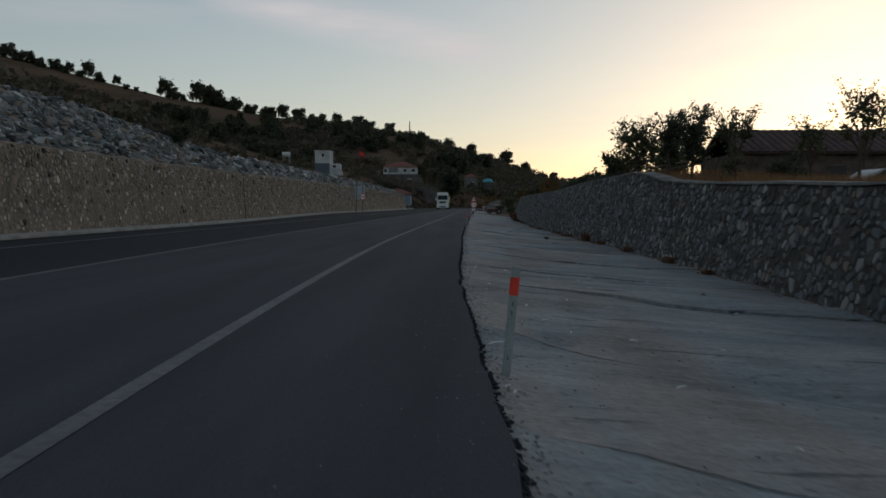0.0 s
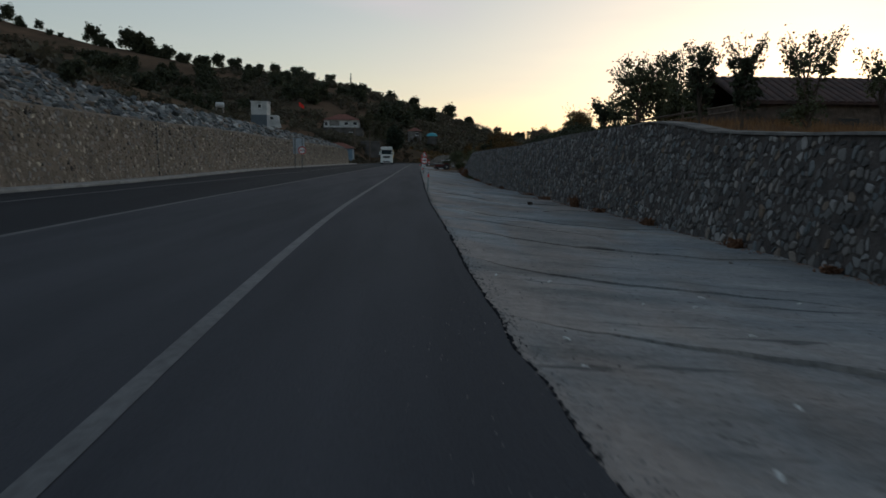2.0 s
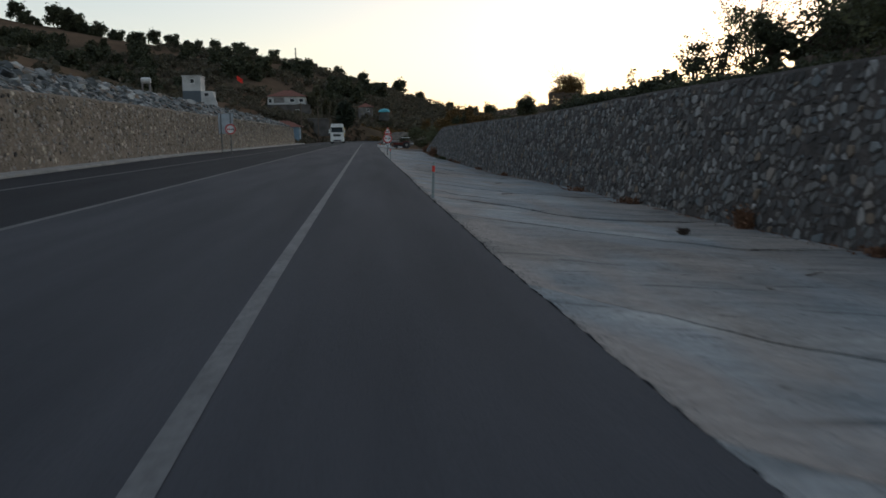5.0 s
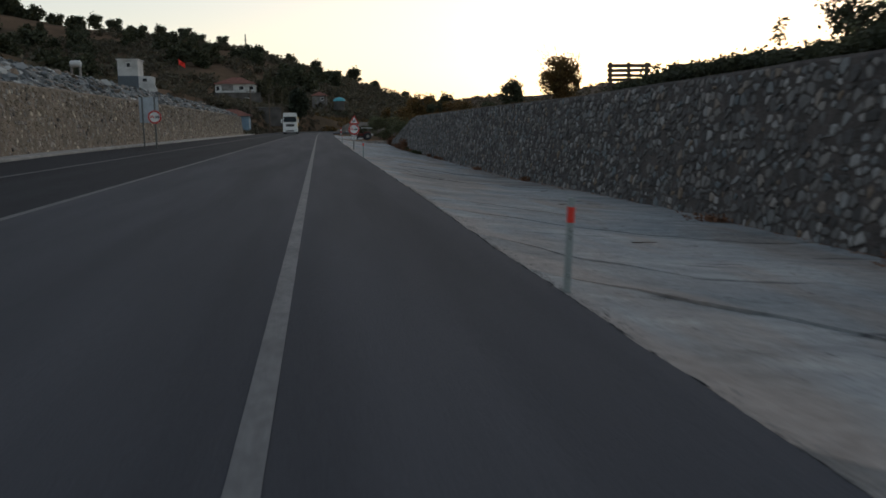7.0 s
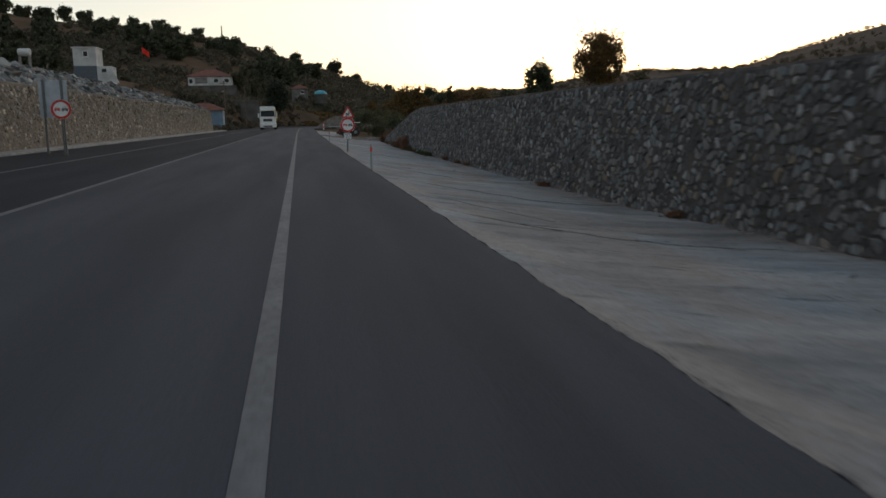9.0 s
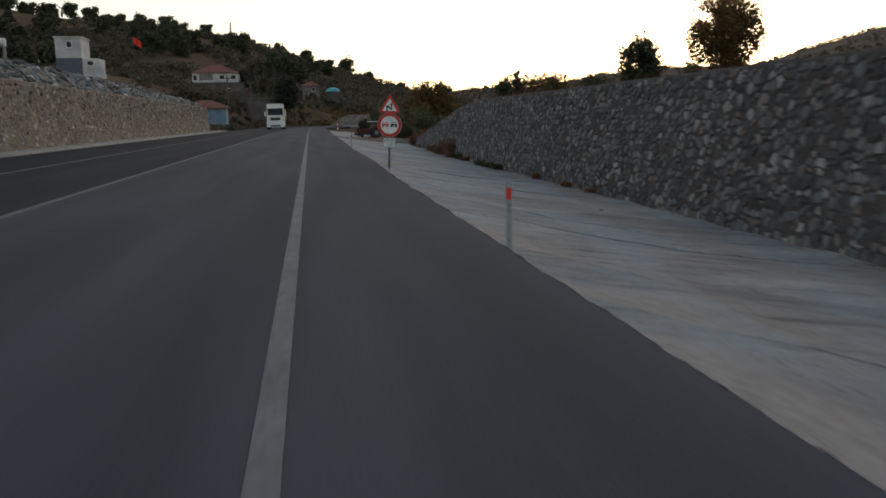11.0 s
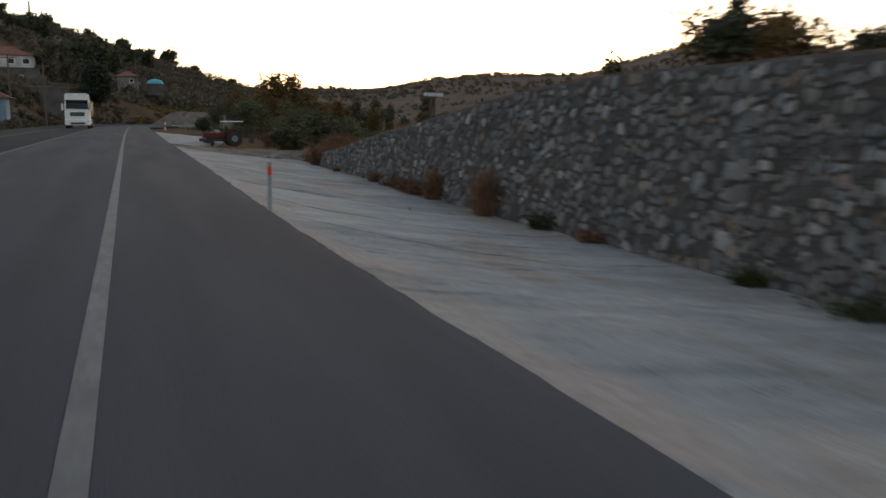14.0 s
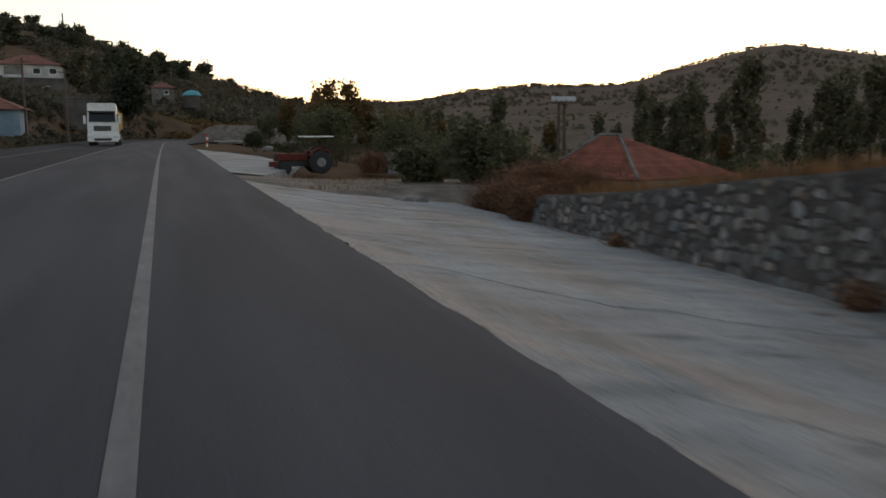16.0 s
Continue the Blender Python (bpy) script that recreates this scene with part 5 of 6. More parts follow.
def parked_car():
    t = thing("parked_car", 19.0, 62.0, land(19.0, 62.0) - 0.06, "pale silver car parked on the grass by the barn", "car", turn=8)
    body = bmesh.new()
    prism(body, [(-2.1, 0.3), (-2.15, 0.75), (-1.95, 0.9), (-1.2, 0.95), (-0.55, 1.38), (0.75, 1.4), (1.4, 1.0), (2.0, 0.9), (2.12, 0.7), (2.1, 0.3)], -0.8, 0.8)
    bmesh.ops.bevel(body, geom=list(body.edges), offset=0.05, segments=2, affect="EDGES")
    body = part("body", body, plain("silver_paint", (0.36, 0.38, 0.39), 0.4, 0.4), t)
    for s in (-0.805, 0.805):
        part("window", prism(bmesh.new(), [(-1.1, 0.97), (-0.5, 1.32), (0.7, 1.33), (1.25, 1.0)], s - 0.01, s + 0.01), GLASS, body)
        for x in (-1.35, 1.3):
            w = part("wheel", shifted(lathe(bmesh.new(), [(0.31, -0.09), (0.32, 0.0), (0.31, 0.09)], 20, "y"), x, s * 0.93, 0.31), RUBBER, t)
            part("rim", shifted(lathe(bmesh.new(), [(0.2, -0.1), (0.19, 0.1)], 14, "y"), x, s * 0.94, 0.31), STEEL, w)


parked_car()

t = thing("wooden_rail", 9.2, 57.0, land(9.2, 57), "sloping wooden rail of rough poles on the bank", "rail")
for k, dz in enumerate((0.0, 0.16)):
    part("pole", rod(bmesh.new(), (-0.9, 2.4, 0.12 + dz), (0.9, -1.8, 0.42 + dz), 0.035, 0.03, 8), WOOD, t)
for p in ((-0.8, 2.2), (0.0, 0.3), (0.8, -1.6)):
    part("post", rod(bmesh.new(), (p[0], p[1], -0.3), (p[0], p[1], 0.6), 0.045, 0.04, 8), WOOD, t)


def board_fence(x0, x1, y, z0, heights, gap, label, tiltz):
    t = thing("board_fence", x0, y, z0, label, "fence", "board fences")
    w = x1 - x0
    r = random.Random(int(x0 * 10))
    for i in range(4 if w > 1.6 else 3):
        x = w * i / (3 if w > 1.6 else 2)
        part("post", boxed(x - 0.04, x + 0.04, 0.02, 0.09, -0.4, heights + tiltz * i / 3, 0.005), WOOD, t)
    n = int(heights / gap)
    for i in range(n):
        z = 0.05 + i * gap
        bm = boxed(-0.1, w + 0.1, -0.012, 0.012, z, z + gap * r.uniform(0.6, 0.84))
        bmesh.ops.transform(bm, matrix=pose(0, 0, 0, 0, r.uniform(-1, 1) - math.degrees(math.atan2(tiltz, w)), 0), verts=bm.verts)
        part("board", bm, WOOD, t)
    return t


board_fence(7.68, 8.65, 78.6, 1.92, 0.76, 0.115, "dark broken board fence with gaps between planks", 0.0)
board_fence(8.9, 9.8, 77.6, 1.95, 0.6, 0.15, "dark plank fence overgrown with creepers", 0.06)


# ---- village ahead ----
def house(name, x, y, z, w, d, h, label, walls, roofmat, roof_h, windows, turn=0.0, hip=True, category="house", foot=-1.5):
    t = thing(name, x, y, z, label, category, turn=turn)
    part("wall", boxed(-w / 2, w / 2, -d / 2, d / 2, foot, h), walls, t)
    bm = bmesh.new()
    o = 0.55
    if hip:
        e = [bm.verts.new(p) for p in ((-w / 2 - o, -d / 2 - o, h), (w / 2 + o, -d / 2 - o, h), (w / 2 + o, d / 2 + o, h), (-w / 2 - o, d / 2 + o, h))]
        k = min(w, d) / 2
        r = [bm.verts.new((-w / 2 + k * 0.9, 0, h + roof_h)), bm.verts.new((w / 2 - k * 0.9, 0, h + roof_h))]
        bm.faces.new((e[0], e[1], r[1], r[0]))
        bm.faces.new((e[2], e[3], r[0], r[1]))
        bm.faces.new((e[1], e[2], r[1]))
        bm.faces.new((e[3], e[0], r[0]))
        bm.faces.new(e[::-1])
    else:
        box(bm, -w / 2 - 0.15, w / 2 + 0.15, -d / 2 - 0.15, d / 2 + 0.15, h, h + roof_h)
    part("roof", bm, roofmat, t)
    for wx, wz, ww, wh in windows:
        fr = part("window", boxed(wx - ww / 2 - 0.08, wx + ww / 2 + 0.08, -d / 2 - 0.05, -d / 2 + 0.02, wz - wh / 2 - 0.08, wz + wh / 2 + 0.08), WHITE, t)
        part("pane", boxed(wx - ww / 2, wx + ww / 2, -d / 2 - 0.07, -d / 2 - 0.03, wz - wh / 2, wz + wh / 2), DARKPANE, fr)
        part("sill", boxed(wx - ww / 2 - 0.12, wx + ww / 2 + 0.12, -d / 2 - 0.14, -d / 2 - 0.05, wz - wh / 2 - 0.14, wz - wh / 2 - 0.09), WHITE, fr)
    return t


h1 = house("village_house", -28.1, 193, 7.9, 2.95, 4.0, 3.75, "tall narrow white house with a flat roof", PLASTER, PLASTER, 0.15, [(0.15, 2.95, 0.55, 0.65)], hip=False)
part("lower_storey", boxed(-1.49, 1.49, -2.06, -1.98, -1.0, 1.35), plain("dark_blue_grey", (0.10, 0.12, 0.14), 0.8), h1, "dark lower storey")
an = part("annex", boxed(1.5, 3.3, -2.0, 1.5, -1.0, 1.3), PLASTER, h1, "low white annex")
part("annex_window", boxed(2.1, 2.7, -2.04, -1.98, 0.5, 0.95), DARKPANE, an)
part("slanted_wall", prism(bmesh.new(), [(3.3, -1.0), (4.2, -1.0), (3.6, 0.7), (3.3, 1.25)], -2.0, -1.7), PLASTER, an)
t = thing("water_tank", -34.2, 186, 9.75, "white cylindrical water tank on legs", "tank")
part("tank", shifted(lathe(bmesh.new(), [(0.4, -0.75), (0.5, -0.68), (0.5, 0.68), (0.4, 0.75)], 16, "x"), 0, 0, 0.9), PLASTER, t)
for s in (-0.6, 0.6):
    part("leg", boxed(s - 0.08, s + 0.08, -0.4, 0.4, -1.5, 0.55), GREYWALL, t)

hh = house("village_house", -21.6, 294, 10.4, 10.6, 9, 2.7, "white house with a dull red hipped tile roof", PLASTER, VILLAGETILE, 2.0, [(1.6, 1.6, 1.1, 0.9), (4.2, 1.6, 1.1, 0.9), (-4.6, 1.5, 0.8, 1.1)], foot=0.3)
part("porch", boxed(-3.6, -0.6, -4.58, -4.48, 0.4, 2.4), GREYWALL, hh, "shaded porch wall")
part("balcony_rail", boxed(-4.0, -0.2, -5.2, -5.1, 0.3, 0.9), PLASTER, hh)
part("balcony_floor", boxed(-4.0, -0.2, -5.2, -4.5, 0.18, 0.3), GREYWALL, hh)
house("village_house", -21.0, 292, 6.8, 12, 8, 3.75, "weathered grey lower building below the white house", DIMWALL, DIMWALL, 0.2, [(-3, 2, 1, 1), (2.5, 2, 1, 1)], hip=False)
house("blue_shed", -15.5, 216, 0.9, 6.4, 5, 2.5, "pale blue shed with a dull red tiled roof", BLUEWALL, VILLAGETILE, 1.3, [])
t = thing("field_wall", -11.0, 240, 4.1, "weathered grey concrete wall above the road bend", "wall")
part("wall", boxed(-9, 3.5, -0.15, 0.15, -2.5, 1.45), DIMWALL, t)
part("coping", boxed(-9, 3.5, -0.2, 0.2, 1.45, 1.52), GREYWALL, t)
for i in range(4):
    t = thing("utility_pole", (-11.9, -9.0, -6.6, 2.6)[i], (214.5, 222, 226, 300)[i], (0.2, 0.3, 0.4, 6)[i], "weathered wooden utility pole at the village edge", "utility pole", "utility poles")
    part("pole", rod(bmesh.new(), (0, 0, -1), (0, 0, (8.0, 7.5, 5, 8)[i]), 0.13, 0.09, 8), WOOD, t)
    part("crossarm", boxed(-0.7, 0.7, -0.05, 0.05, (7.6, 7.1, 4.6, 7.6)[i], (7.7, 7.2, 4.7, 7.7)[i]), WOOD, t)
house("village_house", 0.9, 322, 8.6, 4.6, 5, 2.4, "small pale house half hidden on the slope", GREYWALL, VILLAGETILE, 1.3, [(0.8, 1.4, 0.8, 0.8)])
t = thing("domed_hut", 6.8, 313, 8.0, "small round hut with a teal domed roof", "hut")
part("wall", lathe(bmesh.new(), [(1.6, -1.5), (1.6, 1.2)], 20), DIMWALL, t)
part("dome", lathe(bmesh.new(), [(1.95, 1.1), (1.9, 1.25), (1.6, 1.7), (1.15, 2.0), (0.55, 2.2), (0.05, 2.25)], 20), TEAL, t, "teal dome roof")
t = thing("flagpole", -20.7, 191.5, 7.0, "flagpole with a plain red flag", "flagpole")
part("pole", rod(bmesh.new(), (0, 0, -1), (0, 0, 4.85), 0.035, 0.025, 8), WOOD, t)
bm = bmesh.new()
grid = [[bm.verts.new((0.04 + 0.95 * i / 8, 0.1 * math.sin(i * 1.3 + j * 0.5), 4.8 - 0.085 * i - 0.75 * j / 5)) for i in range(9)] for j in range(6)]
for j in range(5):
    for i in range(8):
        bm.faces.new((grid[j][i], grid[j][i + 1], grid[j + 1][i + 1], grid[j + 1][i]))
flag = part("flag", bm, plain("red_cloth", (0.75, 0.03, 0.015), 0.7), t, "red cloth flag")
t = thing("antenna_mast", -34.7, 492, land(-34.7, 492) - 0.5, "thin lattice antenna mast on the hilltop", "mast")
for sx, sy in ((-0.25, -0.25), (0.25, -0.25), (0, 0.3)):
    part("leg", rod(bmesh.new(), (sx, sy, -2), (sx * 0.5, sy * 0.5, 9.2), 0.17, 0.13, 6), POSTGREY, t)
for k in range(6):
    part("brace", rod(bmesh.new(), (-0.25, -0.25, k * 1.3), (0.25, -0.25, k * 1.3 + 1.3), 0.05, 0.05, 5), STEEL, t)
part("antenna_arm", boxed(-1.0, 1.0, -0.06, 0.06, 6.1, 6.25), STEEL, t)
part("cabin", boxed(-1.6, 1.6, -1, 1, -1, 1.9), GREYWALL, t, "small dark equipment cabin")


# house below the road with a tiled hip roof
def valley_house():
    t = thing("village_house", 19.7, 162.6, -3.9, "low house in the valley with a red tiled hip roof", "house", turn=-70)
    t.matrix_basis = pose(19.7, 162.6, -3.2, 0, 0, -70) @ Matrix.Diagonal((0.86, 0.86, 0.86, 1))
    part("wall", boxed(-1.5, 4.3, -1.5, 6.7, -0.4, 2.75), PLASTER, t)
    A = Vector((0.7, 0.0, 4.9))
    B = Vector((2.0, 0.0, 4.9))
    c = [Vector(p) for p in ((-2.0, -2.0, 2.7), (4.9, -2.0, 2.7), (4.9, 7.2, 2.7), (-2.0, 7.2, 2.7))]
    bm = bmesh.new()
    for q in ((c[0], c[1], B, A), (c[1], c[2], B), (c[2], c[3], A, B), (c[3], c[0], A)):
        bm.faces.new([bm.verts.new(p) for p in q])
    roof = part("roof", bm, TILE, t, "red tiled hip roof")

    def rows(lo0, lo1, hi0, hi1, n):
        for k in range(n):
            a, b = k / n, (k + 1.12) / n
            p = [lo0.lerp(hi0, a), lo1.lerp(hi1, a), lo1.lerp(hi1, min(b, 1)), lo0.lerp(hi0, min(b, 1))]
            nrm = (p[1] - p[0]).cross(p[3] - p[0]).normalized()
            if nrm.z < 0:
                nrm = -nrm
            m = max(2, int((p[1] - p[0]).length / 0.33))
            v, f = [], []
            for i in range(m):
                for j in range(5):
                    u = (i + j / 4.0) / m
                    w = 0.035 * math.sin(math.pi * j / 4)
                    v.append(tuple(p[0].lerp(p[1], u) + nrm * (0.07 + w)))
                    v.append(tuple(p[3].lerp(p[2], u) + nrm * (0.015 + w)))
            for i in range(m * 5 - 1):
                f.append((2 * i, 2 * i + 2, 2 * i + 3, 2 * i + 1))
            raw("tile_course", v, f, TILE, roof)
    rows(c[0], c[1], A, B, 15)
    rows(c[1], c[2], B, B, 15)
    for a, b in ((c[0], A), (c[1], B), (A, B), (c[3], A)):
        part("ridge_cap", rod(bmesh.new(), tuple(a + Vector((0, 0, 0.1))), tuple(b + Vector((0, 0, 0.1))), 0.09, 0.09, 8), COPING, roof, "pale mortared ridge cap")
    part("chimney", boxed(-0.5, -0.25, 0.3, 0.55, 3.6, 5.25), GREYWALL, t)


valley_house()
t = thing("floodlight_mast", 23.9, 174, -3.5, "floodlight mast with a wide head of lamps", "mast")
for s in (-0.18, 0.18):
    part("leg", rod(bmesh.new(), (s * 1.6, 0, -1), (s, 0, 6.6), 0.13, 0.1, 8), BARK, t)
part("platform", boxed(-0.8, 0.8, -0.25, 0.25, 6.5, 6.58), WOOD, t)
for k in range(5):
    part("lamp", shifted(lathe(bmesh.new(), [(0.1, 0.12), (0.16, 0.0), (0.17, -0.12)], 12, "y"), -0.68 + k * 0.34, -0.2, 6.78), PANELGREY, t)


# ---- tipper truck on the far lane ----
def truck():
    t = thing("tipper_truck", axis(207) - 4.85, 205, road_z(-4.85), "white tipper truck with a yellow tipping body on the road", "truck")
    cab = bmesh.new()
    a = [(-1.22, 0, 0.75), (1.22, 0, 0.75), (1.22, 0, 2.1), (1.18, 0.28, 3.0), (-1.18, 0.28, 3.0), (-1.22, 0, 2.1)]
    front = [cab.verts.new(p) for p in a]
    back = [cab.verts.new((x, 2.1, z)) for x, _, z in a]
    cab.faces.new(front)
    cab.faces.new(back[::-1])
    for i in range(6):
        cab.faces.new((front[i], back[i], back[(i + 1) % 6], front[(i + 1) % 6]))
    bmesh.ops.bevel(cab, geom=list(cab.edges), offset=0.07, segments=2, affect="EDGES")
    cab = part("cab", cab, WHITE, t, "white cab")
    roof = bmesh.new()
    prism(roof, [(-1.18, 2.98), (-1.16, 3.55), (-1.02, 3.68), (1.02, 3.68), (1.16, 3.55), (1.18, 2.98)], 0.3, 2.05)
    part("roof_fairing", roof, WHITE, cab)
    part("sun_visor", boxed(-1.1, 1.1, -0.02, 0.26, 2.86, 3.0, 0.03), GLASS, cab, "dark sun visor")
    ws = bmesh.new()
    ws.faces.new([ws.verts.new(p) for p in ((-1.08, -0.02, 2.08), (1.08, -0.02, 2.08), (1.04, 0.25, 2.9), (-1.04, 0.25, 2.9))])
    bmesh.ops.solidify(ws, geom=list(ws.faces), thickness=0.03)
    part("windscreen", ws, GLASS, cab)
    part("grille", boxed(-0.7, 0.7, -0.03, 0.02, 1.3, 1.72, 0.02), BLACK, cab, "black slatted grille")
    for k in range(4):
        part("slat", boxed(-0.68, 0.68, -0.05, -0.028, 1.34 + k * 0.1, 1.375 + k * 0.1), POSTGREY, cab)
    bumper = part("bumper", boxed(-1.24, 1.24, -0.12, 0.3, 0.35, 0.95, 0.06), WHITE, t, "white bumper with dark slots")
    part("lower_intake", boxed(-0.7, 0.7, -0.14, -0.1, 0.45, 0.65), BLACK, bumper)
    for s in (-1, 1):
        part("headlight", boxed(s * 1.02 - 0.16, s * 1.02 + 0.16, -0.14, -0.1, 0.68, 0.88, 0.02), LIGHTGREY, bumper)
        part("mirror", boxed(s * 1.42 - 0.1, s * 1.42 + 0.1, 0.05, 0.15, 1.9, 2.6, 0.03), WHITE, cab)
        part("side_window", boxed(s * 1.215 - 0.02, s * 1.215 + 0.02, 0.5, 1.5, 2.05, 2.75), GLASS, cab)
        part("fuel_tank", boxed(s * 0.95 - 0.28, s * 0.95 + 0.28, 2.6, 4.0, 0.5, 1.05, 0.06), WHITE, t)
    part("chassis", boxed(-0.45, 0.45, 0.6, 8.4, 0.75, 1.0), BLACK, t)
    tip = bmesh.new()
    prism(tip, [(-1.0, 1.15), (-1.25, 1.5), (-1.25, 2.95), (-1.15, 2.95), (-1.15, 1.55), (1.15, 1.55), (1.15, 2.95), (1.25, 2.95), (1.25, 1.5), (1.0, 1.15)], 2.5, 8.6)
    tip = part("tipping_body", tip, YELLOW, t, "dusty yellow steel tipping body")
    part("headboard", boxed(-1.25, 1.25, 2.42, 2.5, 1.2, 3.1), YELLOW, tip)
    for k in range(6):
        for s in (-1, 1):
            part("rib", boxed(s * 1.28 - 0.04, s * 1.28 + 0.04, 2.8 + k * 1.05, 2.95 + k * 1.05, 1.5, 2.95), YELLOW, tip)
    for y in (0.95, 5.6, 7.0):
        for s in (-1, 1):
            w = part("wheel", shifted(lathe(bmesh.new(), [(0.45, -0.16), (0.51, -0.12), (0.51, 0.12), (0.45, 0.16)], 22, "x"), s * 1.06, y, 0.51), RUBBER, t)
            part("rim", shifted(lathe(bmesh.new(), [(0.29, -0.165), (0.2, 0.0), (0.29, 0.165)], 16, "x"), s * 1.06, y, 0.51), STEEL, w)


truck()


# ---- culvert bank, tractor, clutter by the field track ----
bv, bf = [], []
prof = [(148.6, -1.2), (149.3, -0.78), (150.4, -0.42), (151.2, -0.22), (152.2, -0.16), (156.5, -0.2), (159.5, -0.55)]
cols = [2.32, 3.2, 4.5, 6.0, 7.5, 9.0, 10.5, 13.0]
for x in cols:
    k = ease((x - 2.3) / 3)
    for y, z in prof:
        bv.append((x, y - 0.5 * k - 0.12 * (x - 2.3) + 0.1 * wob(x, y, 1.1), z - 0.16 * k - 0.012 * (x - 2.3) + 0.03 * wob(x, y, 2)))
bf = [(i * 7 + j, i * 7 + j + 1, i * 7 + 8 + j, i * 7 + 7 + j) for i in range(len(cols) - 1) for j in range(6)]
bank = tagged(raw("culvert_bank", bv, bf, EARTH, smooth=True), "grey gravel bank carrying a track across the channel", "bank", kind="structure")
for px in (6.35, 6.75):
    bm = lathe(bmesh.new(), [(0.2, -0.4), (0.2, 0.6), (0.15, 0.6), (0.15, -0.38)], 18, "y", (px, 148.75, -0.72))
    part("pipe", bm, GREYWALL, bank, "concrete culvert pipe")
    part("pipe_mouth", lathe(bmesh.new(), [(0.149, -0.39), (0.149, -0.36)], 18, "y", (px, 148.75, -0.72)), BLACK, bank)
v, f = [], []
for i, y in enumerate(range(156, 200, 2)):
    w = lerp(y, [156, 164, 180, 198], [1.2, 3.6, 3.4, 1.0])
    for k in range(5):
        x = road_edge(y) + 0.02 + w * k / 4
        v.append((x, y, max(-0.11 - 0.14 * (k / 4), land(x, y) + 0.03) + 0.015 * wob(x, y, 1.0)))
    v.append((x + 0.25, y, -1.0))
f = [(6 * i + k, 6 * i + k + 1, 6 * i + k + 7, 6 * i + k + 6) for i in range(21) for k in range(5)]
tagged(raw("track_apron", v, f, CONCRETE), "pale concrete apron where the track meets the road", "pavement", kind="structure")


def tractor():
    t = thing("tractor", 6.9, 160.8, -0.42, "red farm tractor with a white canopy parked by the track", "tractor", turn=6)
    t.matrix_basis = pose(5.75, 160.8, -0.45, 0, 0, 6) @ Matrix.Diagonal((0.74, 0.74, 0.74, 1))
    part("bonnet", boxed(-1.75, 0.0, -0.28, 0.28, 0.72, 1.12, 0.06), TRACTORRED, t, "red bonnet")
    part("grille", boxed(-1.8, -1.74, -0.24, 0.24, 0.7, 1.08, 0.02), BLACK, t)
    part("chassis", boxed(-1.6, 0.9, -0.2, 0.2, 0.42, 0.74, 0.04), BLACK, t)
    part("front_weight", boxed(-2.05, -1.72, -0.3, 0.3, 0.42, 0.68, 0.03), TRACTORRED, t)
    part("exhaust", rod(bmesh.new(), (-0.9, 0.1, 1.1), (-0.9, 0.1, 1.75), 0.04, 0.04, 8), BLACK, t)
    part("seat", boxed(0.45, 0.9, -0.22, 0.22, 0.95, 1.35, 0.05), BLACK, t)
    part("steering_wheel", shifted(lathe(bmesh.new(), [(0.2, -0.015), (0.22, 0.0), (0.2, 0.015)], 16), 0.15, 0, 1.25), BLACK, t)
    part("canopy", boxed(-0.3, 1.35, -0.62, 0.62, 1.98, 2.06, 0.03), WHITE, t, "flat white canopy")
    for x, y in ((-0.1, -0.5), (-0.1, 0.5), (1.1, -0.5), (1.1, 0.5)):
        part("canopy_post", rod(bmesh.new(), (x, y, 0.9), (x, y, 2.0), 0.025, 0.025, 6), BLACK, t)
    for s in (-1, 1):
        part("mudguard", prism(bmesh.new(), [(0.0, 1.0), (0.15, 1.28), (0.5, 1.42), (0.95, 1.35), (1.2, 1.1), (1.1, 1.08), (0.9, 1.25), (0.5, 1.33), (0.2, 1.2), (0.1, 0.98)], s * 0.55 - 0.18, s * 0.55 + 0.18), TRACTORRED, t)
        w = part("rear_wheel", shifted(lathe(bmesh.new(), [(0.48, -0.17), (0.62, -0.14), (0.64, 0.0), (0.62, 0.14), (0.48, 0.17)], 28, "y"), 0.6, s * 0.62, 0.64), RUBBER, t)
        part("hub", shifted(lathe(bmesh.new(), [(0.25, -0.18), (0.16, -0.1), (0.16, 0.1), (0.25, 0.18)], 18, "y"), 0.6, s * 0.62, 0.64), GRAVEL, w, "pale hub")
        w = part("front_wheel", shifted(lathe(bmesh.new(), [(0.25, -0.09), (0.34, -0.07), (0.34, 0.07), (0.25, 0.09)], 22, "y"), -1.35, s * 0.55, 0.34), RUBBER, t)
        part("hub", shifted(lathe(bmesh.new(), [(0.17, -0.095), (0.17, 0.095)], 14, "y"), -1.35, s * 0.55, 0.34), BLACK, w)


tractor()
tuft(8.7, 161.6, -0.5, 1.25, 0.95, "mound of dry reddish brushwood beside the tractor", BROWNWEED, "brushwood", "brushwood heaps", blades=1500, seed=259)
t = thing("box", 9.7, 161.6, -0.55, "weathered pale box beside the tractor", "box")
part("case", boxed(-0.4, 0.35, -0.25, 0.25, 0.0, 0.85, 0.02), GREYWALL, t)
part("lid", boxed(-0.43, 0.38, -0.28, 0.28, 0.854, 0.9, 0.01), GREYWALL, t)
t = thing("covered_heap", 9.2, 203, land(9.2, 203) - 0.1, "pale covered heap beside the track", "heap")
hv, hf = [], []
pebble(hv, hf, 0, 0, 0.35, 0.7, rng, 0.7)
raw("cover", hv, hf, GRAVEL, t, smooth=True)


